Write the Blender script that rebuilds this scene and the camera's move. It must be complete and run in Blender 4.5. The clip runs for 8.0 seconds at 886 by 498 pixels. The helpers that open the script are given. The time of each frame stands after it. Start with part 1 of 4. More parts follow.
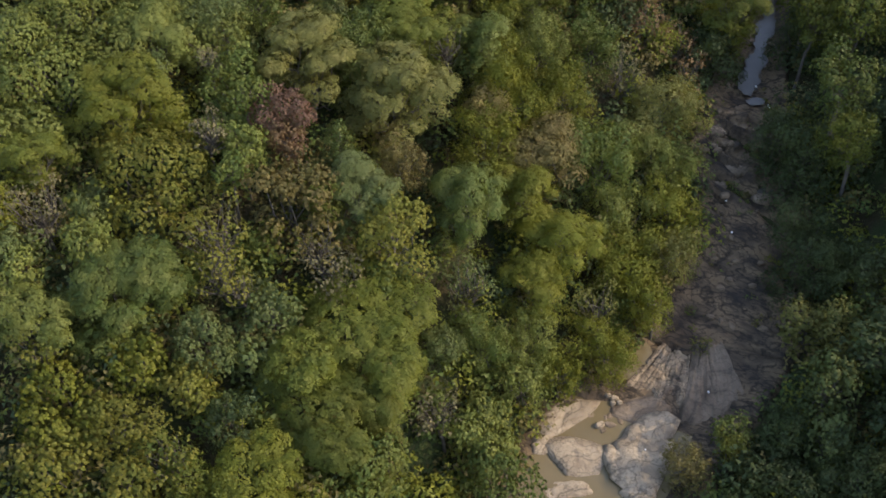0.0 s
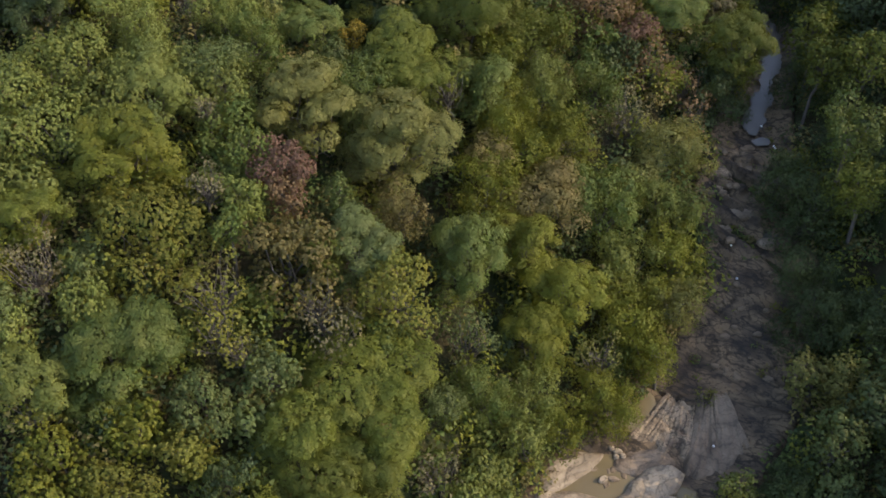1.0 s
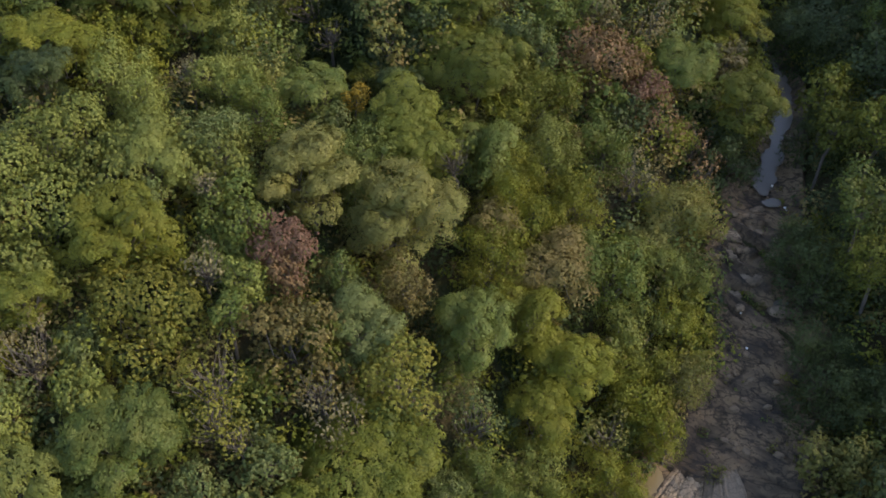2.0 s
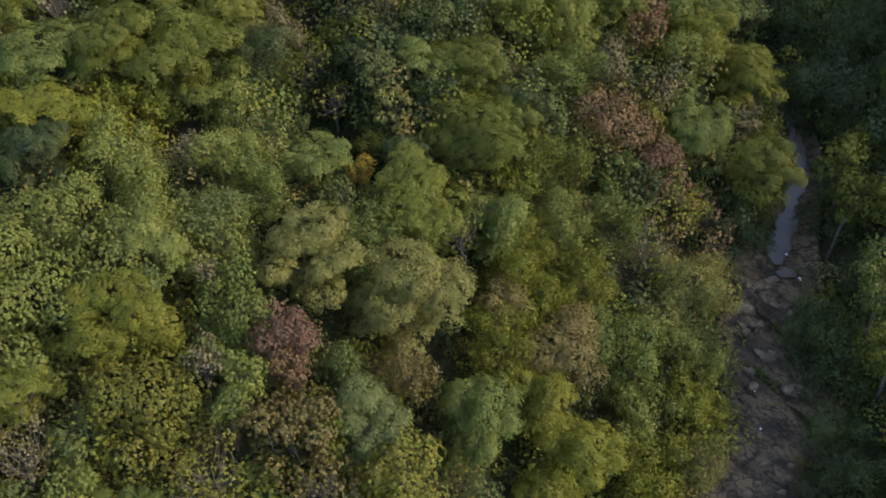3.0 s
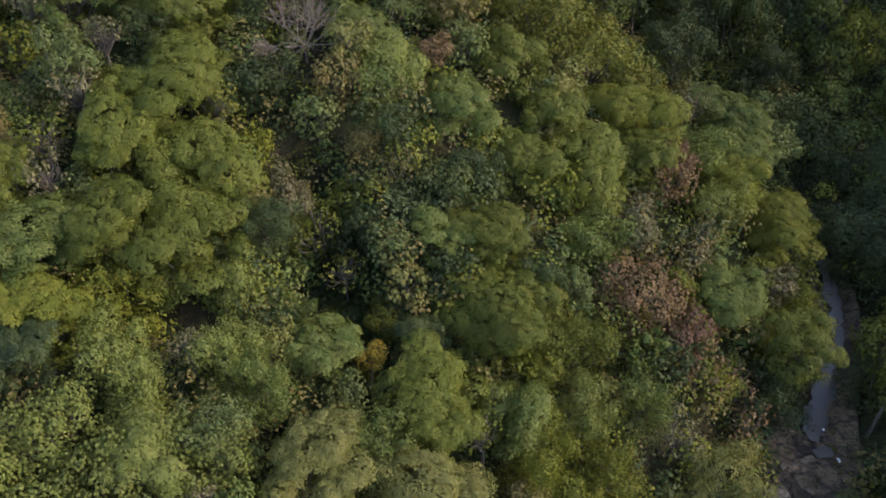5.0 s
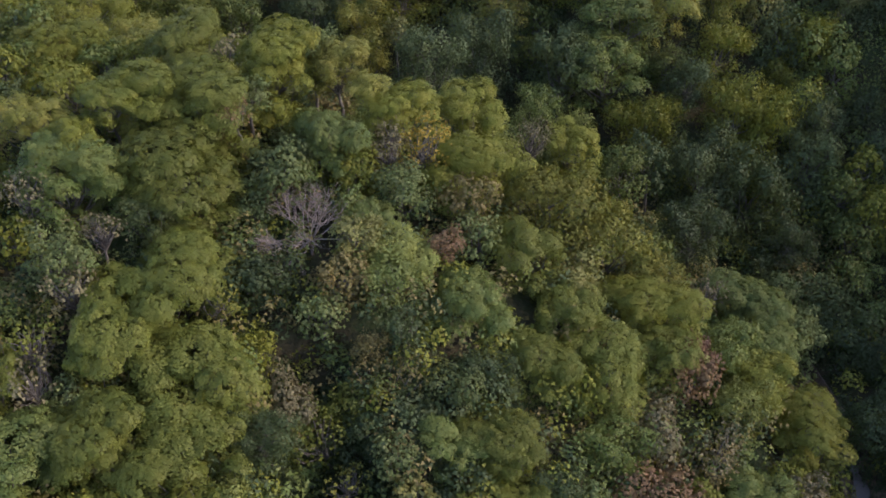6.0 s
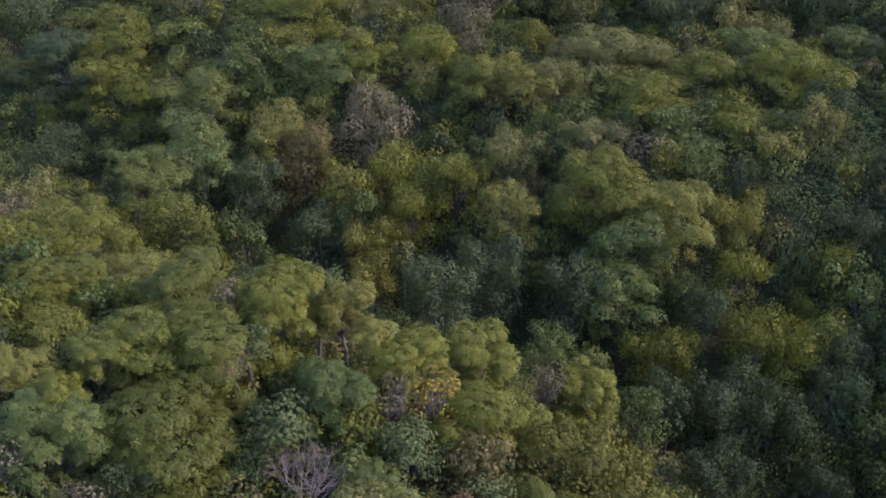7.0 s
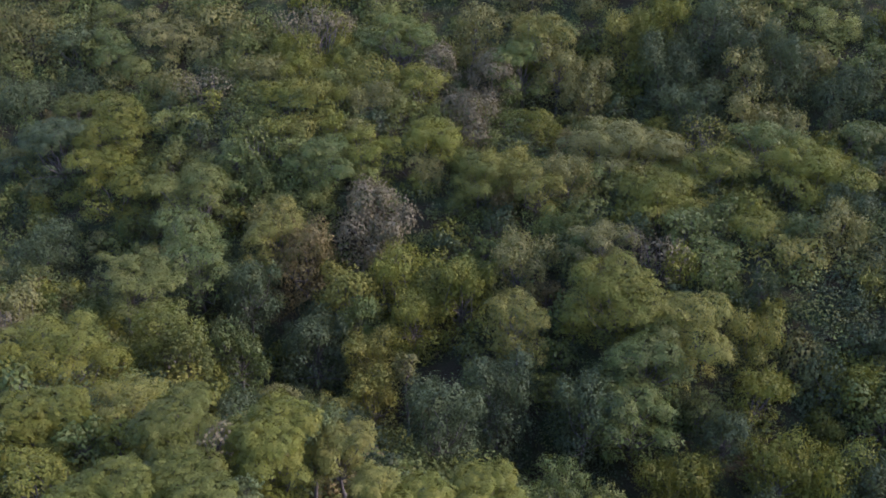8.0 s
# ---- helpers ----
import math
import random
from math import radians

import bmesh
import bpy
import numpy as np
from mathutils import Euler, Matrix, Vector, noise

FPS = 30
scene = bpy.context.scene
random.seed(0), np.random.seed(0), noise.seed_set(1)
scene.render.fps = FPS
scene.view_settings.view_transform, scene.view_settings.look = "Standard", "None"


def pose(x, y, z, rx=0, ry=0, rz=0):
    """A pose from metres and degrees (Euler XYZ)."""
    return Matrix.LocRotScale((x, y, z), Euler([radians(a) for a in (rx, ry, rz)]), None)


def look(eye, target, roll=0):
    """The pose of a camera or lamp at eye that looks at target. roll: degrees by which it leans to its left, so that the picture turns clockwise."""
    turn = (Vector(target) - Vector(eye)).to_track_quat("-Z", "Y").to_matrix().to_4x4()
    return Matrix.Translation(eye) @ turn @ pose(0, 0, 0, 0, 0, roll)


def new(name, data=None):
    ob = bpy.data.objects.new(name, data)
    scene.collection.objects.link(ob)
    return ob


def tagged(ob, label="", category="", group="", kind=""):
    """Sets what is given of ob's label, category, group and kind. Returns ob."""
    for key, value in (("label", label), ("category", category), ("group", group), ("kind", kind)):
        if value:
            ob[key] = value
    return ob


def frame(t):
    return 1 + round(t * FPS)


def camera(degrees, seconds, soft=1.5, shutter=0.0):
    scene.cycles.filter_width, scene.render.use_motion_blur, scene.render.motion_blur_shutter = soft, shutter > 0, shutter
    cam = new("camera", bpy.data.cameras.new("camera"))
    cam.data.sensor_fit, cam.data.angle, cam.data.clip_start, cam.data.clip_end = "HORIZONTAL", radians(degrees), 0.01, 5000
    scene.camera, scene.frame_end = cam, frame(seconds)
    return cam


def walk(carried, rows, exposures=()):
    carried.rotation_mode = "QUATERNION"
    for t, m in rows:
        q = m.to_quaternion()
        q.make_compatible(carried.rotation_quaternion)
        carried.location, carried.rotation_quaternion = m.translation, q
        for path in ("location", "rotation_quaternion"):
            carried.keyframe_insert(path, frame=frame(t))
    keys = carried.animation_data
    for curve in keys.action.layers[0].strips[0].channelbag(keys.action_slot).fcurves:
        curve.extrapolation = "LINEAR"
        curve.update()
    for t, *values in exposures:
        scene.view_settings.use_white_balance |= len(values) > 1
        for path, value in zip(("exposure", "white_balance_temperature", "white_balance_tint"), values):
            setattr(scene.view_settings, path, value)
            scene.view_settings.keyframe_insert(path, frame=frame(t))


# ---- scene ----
cam = camera(47.9, 8.0, soft=1.7)
PATH = [
    (0, (0.013, -0.042, 64.473), (0.000, 42.414, 22.076), -0.02),
    (0.5, (-0.045, 1.749, 65.404), (-0.029, 44.083, 22.887), 0.05),
    (1, (-0.101, 3.837, 66.679), (-0.109, 46.102, 24.092), 0.11),
    (1.5, (-0.159, 6.469, 68.170), (-0.240, 48.666, 25.516), 0.17),
    (3, (-0.794, 15.641, 72.769), (-1.001, 57.471, 29.755), 0.59),
    (3.5, (-1.147, 19.156, 74.280), (-1.373, 60.922, 31.203), 0.73),
    (4, (-1.471, 22.586, 75.770), (-1.756, 64.233, 32.579), 0.82),
    (4.2, (-1.596, 24.071, 76.442), (-1.913, 65.670, 33.205), 0.83),
    (5.3, (-2.550, 32.609, 80.046), (-2.875, 74.418, 37.013), 1.09),
    (5.5, (-2.727, 34.379, 80.591), (-3.113, 77.112, 38.477), 1.12),
    (5.8, (-2.980, 37.013, 81.670), (-3.488, 81.365, 41.264), 1.29),
    (6, (-3.203, 38.456, 82.247), (-3.777, 84.369, 43.624), 1.30),
    (6.2, (-3.460, 40.018, 82.810), (-4.077, 87.437, 46.053), 1.35),
    (6.5, (-3.575, 42.478, 83.835), (-4.444, 91.764, 49.628), 1.30),
    (6.8, (-3.755, 45.039, 84.905), (-4.843, 96.349, 53.822), 1.22),
    (7, (-3.875, 46.299, 85.064), (-5.028, 98.045, 54.715), 1.21),
    (7.3, (-4.006, 48.539, 85.858), (-5.199, 100.252, 55.455), 1.20),
    (7.5, (-4.187, 49.998, 86.550), (-5.370, 101.679, 56.092), 1.24),
    (7.7, (-4.360, 51.728, 87.583), (-5.537, 103.413, 57.133), 1.25),
    (8, (-4.511, 54.581, 88.970), (-5.889, 107.661, 61.032), 1.24),
]
walk(cam, [(t, look(eye, target, roll)) for t, eye, target, roll in PATH],
     exposures=[(0.0, 2.04, 6700, 17), (4.2, 2.07, 6600, 17), (5.4, 2.07, 6250, 23), (6.2, 2.06, 5950, 31), (7.0, 2.12, 5620, 38), (8.0, 2.18, 5420, 42)])

# ---- light: late morning sun over the far bank, clear hazy sky ----
SUN = Vector((0.81, -0.05, 0.575)).normalized()
sun_data = bpy.data.lights.new("sun", "SUN")
sun_data.energy, sun_data.angle, sun_data.color = 1.35, radians(0.8), (1.0, 0.875, 0.61)
sun_lamp = new("sun", sun_data)
sun_lamp.matrix_world = look(SUN * 300, (0, 0, 0))
world = bpy.data.worlds.new("sky")
scene.world = world
world.use_nodes = True
wn = world.node_tree.nodes
sky = wn.new("ShaderNodeTexSky")
sky.sky_type, sky.sun_disc = "NISHITA", False
sky.sun_elevation, sky.sun_rotation = math.asin(SUN.z), math.atan2(SUN.x, SUN.y)
sky.dust_density, sky.air_density, sky.ozone_density = 1.5, 1.3, 1.6
wn["Background"].inputs["Strength"].default_value = 0.15
world.node_tree.links.new(sky.outputs["Color"], wn["Background"].inputs["Color"])


# ---- materials ----
def material(name):
    m = bpy.data.materials.new(name)
    m.use_nodes = True
    return m, m.node_tree.nodes, m.node_tree.links, m.node_tree.nodes["Principled BSDF"]


def mixed(nodes, links, a, b, factor, how="MIX"):
    n = nodes.new("ShaderNodeMix")
    n.data_type, n.blend_type = "RGBA", how
    for i, value in ((0, factor), (6, a), (7, b)):
        if isinstance(value, bpy.types.NodeSocket):
            links.new(value, n.inputs[i])
        else:
            n.inputs[i].default_value = (*value, 1) if i else value
    return n.outputs[2]


def ranged(nodes, links, value, a, b, c, d):
    n = nodes.new("ShaderNodeMapRange")
    links.new(value, n.inputs[0])
    for i, v in enumerate((a, b, c, d)):
        n.inputs[i + 1].default_value = v
    return n.outputs[0]


def noise_of(nodes, links, scale, detail=4.0, where="Object", stretch=None):
    co = nodes.new("ShaderNodeTexCoord").outputs[where]
    if stretch:
        mp = nodes.new("ShaderNodeMapping")
        mp.vector_type = "TEXTURE"
        mp.inputs["Scale"].default_value = [1 / v for v in stretch]
        mp.inputs["Rotation"].default_value = (0, 0, radians(-32))
        links.new(co, mp.inputs[0])
        co = mp.outputs[0]
    n = nodes.new("ShaderNodeTexNoise")
    n.inputs["Scale"].default_value, n.inputs["Detail"].default_value = scale, detail
    links.new(co, n.inputs["Vector"])
    return n.outputs["Fac"]


def leaf_material(name, base, warm, clear=0.32, gloss=0.14):
    """Leaves: a base colour, a second one for older leaves, light that passes through, and how waxy they are."""
    m, nodes, links, bsdf = material(name)
    island = nodes.new("ShaderNodeNewGeometry").outputs["Random Per Island"]
    tree = nodes.new("ShaderNodeObjectInfo").outputs["Random"]
    patch = noise_of(nodes, links, 0.55, 2.0)
    age = ranged(nodes, links, patch, 0.38, 0.68, 0.0, 0.85)
    c = mixed(nodes, links, base, warm, age)
    c = mixed(nodes, links, c, warm, ranged(nodes, links, island, 0.8, 1.0, 0.0, 0.6))
    bright = nodes.new("ShaderNodeMath")
    bright.operation = "MULTIPLY"
    links.new(ranged(nodes, links, island, 0.0, 1.0, 0.91, 1.09), bright.inputs[0])
    links.new(ranged(nodes, links, tree, 0.0, 1.0, 0.84, 1.13), bright.inputs[1])
    g = nodes.new("ShaderNodeCombineColor")
    for i in range(3):
        links.new(bright.outputs[0], g.inputs[i])
    c = mixed(nodes, links, c, g.outputs[0], 1.0, "MULTIPLY")
    links.new(c, bsdf.inputs["Base Color"])
    bsdf.inputs["Roughness"].default_value = 0.6
    bsdf.inputs["Specular IOR Level"].default_value = gloss
    tr = nodes.new("ShaderNodeBsdfTranslucent")
    links.new(mixed(nodes, links, c, (1.15, 1.1, 0.6), 1.0, "MULTIPLY"), tr.inputs["Color"])
    mx = nodes.new("ShaderNodeMixShader")
    mx.inputs[0].default_value = clear
    links.new(bsdf.outputs[0], mx.inputs[1])
    links.new(tr.outputs[0], mx.inputs[2])
    links.new(mx.outputs[0], nodes["Material Output"].inputs["Surface"])
    return m


LEAF = {
    "green": leaf_material("leaf_green", (0.055, 0.080, 0.017), (0.087, 0.095, 0.019), 0.32, 0.18),
    "olive": leaf_material("leaf_olive", (0.078, 0.090, 0.011), (0.110, 0.107, 0.014)),
    "deep": leaf_material("leaf_deep_olive", (0.059, 0.072, 0.010), (0.084, 0.088, 0.013), 0.32, 0.16),
    "greyolive": leaf_material("leaf_grey_olive", (0.096, 0.100, 0.027), (0.125, 0.118, 0.034)),
    "light": leaf_material("leaf_light", (0.092, 0.110, 0.024), (0.125, 0.132, 0.032)),
    "yellow": leaf_material("leaf_yellow", (0.094, 0.101, 0.017), (0.128, 0.116, 0.021)),
    "grey": leaf_material("leaf_grey", (0.068, 0.090, 0.027), (0.098, 0.108, 0.036), 0.32, 0.14),
    "dusty": leaf_material("leaf_dusty", (0.088, 0.081, 0.038), (0.114, 0.095, 0.048), 0.25),
    "brown": leaf_material("leaf_brown", (0.082, 0.074, 0.023), (0.120, 0.092, 0.032), 0.3),
    "dustyred": leaf_material("leaf_dusty_red", (0.114, 0.078, 0.036), (0.146, 0.088, 0.046), 0.3),
    "russet": leaf_material("leaf_russet", (0.112, 0.066, 0.042), (0.138, 0.078, 0.052), 0.3),
    "amber": leaf_material("leaf_amber", (0.136, 0.108, 0.017), (0.218, 0.145, 0.017)),
    # dark green, deepened to carry the shade of the bank and gully
    "dark": leaf_material("leaf_dark_shade", (0.027, 0.041, 0.014), (0.042, 0.054, 0.015), 0.32, 0.18),
    # far-slope leaves: haze put into the colour, faintly in the olive one
    "hazed": leaf_material("leaf_hazed", (0.040, 0.057, 0.024), (0.058, 0.071, 0.026), 0.32, 0.10),
    "slate": leaf_material("leaf_slate", (0.063, 0.078, 0.019), (0.090, 0.096, 0.022), 0.32, 0.10),
}


def bark_material(name, a, b):
    m, nodes, links, bsdf = material(name)
    f = noise_of(nodes, links, 3.0, 6.0, stretch=(4, 4, 0.6))
    links.new(mixed(nodes, links, a, b, ranged(nodes, links, f, 0.35, 0.7, 0, 1)), bsdf.inputs["Base Color"])
    bsdf.inputs["Roughness"].default_value = 0.85
    bump = nodes.new("ShaderNodeBump")
    bump.inputs["Distance"].default_value = 0.03
    links.new(f, bump.inputs["Height"])
    links.new(bump.outputs[0], bsdf.inputs["Normal"])
    return m


BARK = bark_material("bark", (0.030, 0.026, 0.020), (0.075, 0.062, 0.048))
BARE = bark_material("bare_bark", (0.085, 0.066, 0.052), (0.17, 0.135, 0.11))


def soil_material():
    m, nodes, links, bsdf = material("forest_soil")
    f, g = noise_of(nodes, links, 0.25, 6.0), noise_of(nodes, links, 3.5, 5.0)
    c = mixed(nodes, links, (0.026, 0.022, 0.011), (0.021, 0.030, 0.010), ranged(nodes, links, f, 0.4, 0.6, 0, 1))
    c = mixed(nodes, links, c, (0.048, 0.037, 0.019), ranged(nodes, links, g, 0.5, 0.8, 0, 0.8))
    links.new(c, bsdf.inputs["Base Color"])
    bsdf.inputs["Roughness"].default_value = 0.95
    bsdf.inputs["Specular IOR Level"].default_value = 0.08
    bump = nodes.new("ShaderNodeBump")
    bump.inputs["Distance"].default_value = 0.15
    links.new(g, bump.inputs["Height"])
    links.new(bump.outputs[0], bsdf.inputs["Normal"])
    return m


def rock_material(name, pale, dark, stretch=None, cracks=0.0, speck=(0.13, 0.095, 0.06)):
    m, nodes, links, bsdf = material(name)
    big, fine = noise_of(nodes, links, 0.55, 8.0, stretch=stretch), noise_of(nodes, links, 5.0, 8.0)
    c = mixed(nodes, links, pale, dark, ranged(nodes, links, big, 0.42, 0.66, 0, 1))
    c = mixed(nodes, links, c, speck, ranged(nodes, links, fine, 0.52, 0.78, 0, 0.7))
    if cracks:
        # silt-filled joints in the rock
        for scale in (0.45, 1.3):
            line = nodes.new("ShaderNodeMath")
            line.operation = "ABSOLUTE"
            links.new(ranged(nodes, links, noise_of(nodes, links, scale, 3.0, stretch=stretch), 0.0, 1.0, -0.5, 0.5), line.inputs[0])
            c = mixed(nodes, links, (0.010, 0.008, 0.006), c, ranged(nodes, links, line.outputs[0], 0.008, 0.034, 1 - cracks, 1.0))
    links.new(c, bsdf.inputs["Base Color"])
    links.new(ranged(nodes, links, big, 0.3, 0.7, 0.9, 0.65), bsdf.inputs["Roughness"])
    bsdf.inputs["Specular IOR Level"].default_value = 0.2
    bump = nodes.new("ShaderNodeBump")
    bump.inputs["Distance"].default_value = 0.08
    links.new(fine, bump.inputs["Height"])
    links.new(bump.outputs[0], bsdf.inputs["Normal"])
    return m


SOIL = soil_material()
ROCK = rock_material("pale_rock", (0.245, 0.194, 0.133), (0.150, 0.114, 0.076), None, 0.35)
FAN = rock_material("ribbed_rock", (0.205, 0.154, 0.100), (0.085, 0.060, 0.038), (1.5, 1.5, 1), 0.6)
# browner copy of the rock, for silted slabs and in place of shade
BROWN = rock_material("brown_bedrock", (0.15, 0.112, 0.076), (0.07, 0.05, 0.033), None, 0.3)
STONE = rock_material("brown_stone", (0.125, 0.090, 0.056), (0.05, 0.036, 0.022), None, 0.2)
PEBBLE = rock_material("white_pebble", (0.5, 0.49, 0.46), (0.4, 0.39, 0.36))
BED = rock_material("bed_rock", (0.110, 0.076, 0.043), (0.030, 0.021, 0.013), (0.7, 1.3, 1), 0.7, (0.052, 0.036, 0.022))


def water_material(name, deep, silt):
    m, nodes, links, bsdf = material(name)
    f = noise_of(nodes, links, 0.5, 3.0)
    links.new(mixed(nodes, links, deep, silt, f), bsdf.inputs["Base Color"])
    bsdf.inputs["Roughness"].default_value = 0.18
    bsdf.inputs["IOR"].default_value = 1.33
    bsdf.inputs["Specular IOR Level"].default_value = 0.35
    ripples = noise_of(nodes, links, 6.0, 3.0)
    bump = nodes.new("ShaderNodeBump")
    bump.inputs["Strength"].default_value, bump.inputs["Distance"].default_value = 0.25, 0.02
    links.new(ripples, bump.inputs["Height"])
    links.new(bump.outputs[0], bsdf.inputs["Normal"])
    return m


SILTY = water_material("silty_water", (0.085, 0.065, 0.032), (0.13, 0.10, 0.052))
CLEAR = water_material("pool_water", (0.050, 0.044, 0.036), (0.080, 0.070, 0.058))


# ---- mesh helpers ----
def mesh_of(name, verts, tris, mat, smooth=False):
    """A mesh from arrays of places and triangles."""
    verts, tris = np.asarray(verts, np.float32), np.asarray(tris, np.int32)
    me = bpy.data.meshes.new(name)
    me.vertices.add(len(verts))
    me.vertices.foreach_set("co", verts.ravel())
    me.loops.add(tris.size)
    me.loops.foreach_set("vertex_index", tris.ravel())
    me.polygons.add(len(tris))
    me.polygons.foreach_set("loop_start", np.arange(0, tris.size, 3, dtype=np.int32))
    if smooth:
        me.polygons.foreach_set("use_smooth", np.ones(len(tris), bool))
    me.update(calc_edges=True)
    me.validate()
    me.materials.append(mat)
    return me


def unit(v):
    return v / (np.linalg.norm(v, axis=-1, keepdims=True) + 1e-9)


def leaves(at, normal, along, length, width, rng, narrow=False):
    """Diamond leaves folded at the midrib; narrow: slim pointed leaflets of one face each."""
    n = len(at)
    normal = unit(normal)
    along = unit(along - (along * normal).sum(1, keepdims=True) * normal)
    side = np.cross(normal, along)
    size = rng.uniform(0.7, 1.3, (n, 1))
    ln, wd = length * size, width * size
    if narrow:
        a = at - along * ln * 0.5
        verts = np.stack([a + side * wd * 0.5, at + along * ln * 0.5 - normal * ln * 0.1, a - side * wd * 0.5], 1).reshape(-1, 3)
        return verts, np.arange(3 * n)[:, None].reshape(-1, 3)
    a = at - along * ln * 0.5
    b = at + along * ln * 0.5 - normal * ln * 0.12
    l = at + side * wd * 0.5 + normal * wd * 0.14
    r = at - side * wd * 0.5 + normal * wd * 0.14
    verts = np.stack([a, r, b, l], 1).reshape(-1, 3)
    k = np.arange(n)[:, None] * 4
    return verts, np.concatenate([k + (0, 1, 2), k + (0, 2, 3)], 1).reshape(-1, 3)


def tube(path, radii, sides=6):
    """A tapered tube along a path."""
    path = np.asarray(path, float)
    ahead = unit(np.gradient(path, axis=0))
    ref = np.array([1.0, 0, 0]) if abs(ahead[0][0]) < 0.8 else np.array([0, 1.0, 0])
    u = unit(np.cross(ahead, ref))
    w = np.cross(ahead, u)
    ang = np.linspace(0, 2 * np.pi, sides, endpoint=False)
    ring = (np.cos(ang)[None, :, None] * u[:, None] + np.sin(ang)[None, :, None] * w[:, None]) * np.asarray(radii)[:, None, None]
    verts = (path[:, None] + ring).reshape(-1, 3)
    tris = []
    for i in range(len(path) - 1):
        for j in range(sides):
            p, q = i * sides + j, i * sides + (j + 1) % sides
            tris += [(p, q, q + sides), (p, q + sides, p + sides)]
    return verts, np.array(tris)


def joined(pieces):
    verts, tris, k = [], [], 0
    for v, t in pieces:
        verts.append(v)
        tris.append(t + k)
        k += len(v)
    return np.concatenate(verts), np.concatenate(tris)


# ---- the lie of the land ----
STREAM = [(-60, -120, -9.0), (-48, -80, -6.5), (-36, -40, -4.4), (-14, 0, -2.2), (-4, 18, -1.6), (5, 30, -1.0), (11.6, 39.9, -0.3), (15.1, 44.6, 0.1), (20.5, 50.6, 0.7), (24.7, 55, 2.1), (26.9, 60.1, 3.8), (26.9, 66.7, 5.7),
          (27.6, 72.8, 7.2), (29.8, 80.6, 8.2), (32.6, 86.2, 8.8), (34.2, 92, 9.1), (33.6, 100, 9.5), (31.5, 110, 10.1), (25, 122, 10.8), (8, 136, 11.8), (-12, 149, 13.2),
          (-36, 160, 15.0), (-62, 176, 18.0), (-95, 190, 22.0)]
WIDE = [5, 5, 5, 5, 5, 5, 5.2, 5.0, 4.6, 4.2, 4.0, 3.6, 3.2, 2.4, 1.8, 1.5, 1.2, 0.6, 0.3, 0.3, 0.3, 0.3, 0.3, 0.3]
_p = np.array(STREAM, float)
_s = np.r_[0, np.cumsum(np.linalg.norm(np.diff(_p[:, :2], axis=0), axis=1))]
_fine = np.arange(0, _s[-1], 0.75)
LINE = np.stack([np.interp(_fine, _s, _p[:, i]) for i in range(3)] + [np.interp(_fine, _s, WIDE)], 1)
for _ in range(8):
    LINE[1:-1] = (LINE[:-2] + 2 * LINE[1:-1] + LINE[2:]) / 4

PLANE = (7.96, 0.0632, 0.2437)
MX0, MY0, MSTEP, MNX, MNY, MSIG = -90, 10, 30, 7, 10, 24.0
MOUNDS = [5.3, 9.5, -12.5, -4.6, -13.2, 5.5, 0.3, 6.9, -11.8, 4.0, 6.9, -16.4, 15.4, -15.8, 6.9, 3.4, 2.1, -15.1, -7.1, 6.1, -13.4, -13.5, 2.2, -9.2, 17.2, -7.6, -10.3, 9.7, 1.5, 6.8, 6.5, -10.4, -19.7, -6.3, -2.7, -8.1, -4.1, -26.0, -6.7, 14.3, -4.0, 7.7, -13.5, -10.5, 12.6, -1.8, -20.9, -9.7, 0.7, -0.8, -6.4, -10.7, -17.7, 5.5, 1.5, -6.2, -5.6, -3.8, 1.9, -1.7, 1.3, -10.6, -5.0, -1.4, -0.9, 1.2, 2.1, 0.3, 1.6, 16.3]


def hills(x, y):
    """The slopes without the stream: a sum of broad mounds over a leaning plane."""
    z = PLANE[0] + PLANE[1] * x + PLANE[2] * y
    n = 0
    for my in range(MY0, MY0 + MSTEP * MNY, MSTEP):
        for mx in range(MX0, MX0 + MSTEP * MNX, MSTEP):
            z = z + MOUNDS[n] * np.exp(-((x - mx) ** 2 + (y - my) ** 2) / (2 * MSIG * MSIG))
            n += 1
    return z


def near_stream(x, y):
    """Distance to the stream's middle, its height and half width there."""
    x, y = np.asarray(x, float), np.asarray(y, float)
    flat = np.stack([x.ravel(), y.ravel()], 1)
    d, z, w = np.empty(len(flat)), np.empty(len(flat)), np.empty(len(flat))
    for i in range(0, len(flat), 4000):
        q = flat[i:i + 4000]
        dist = np.hypot(q[:, None, 0] - LINE[None, :, 0], q[:, None, 1] - LINE[None, :, 1])
        k = dist.argmin(1)
        d[i:i + 4000], z[i:i + 4000], w[i:i + 4000] = dist[np.arange(len(q)), k], LINE[k, 2], LINE[k, 3]
    return d.reshape(x.shape), z.reshape(x.shape), w.reshape(x.shape)


def smooth(a, b, v):
    t = np.clip((v - a) / (b - a), 0, 1)
    return t * t * (3 - 2 * t)


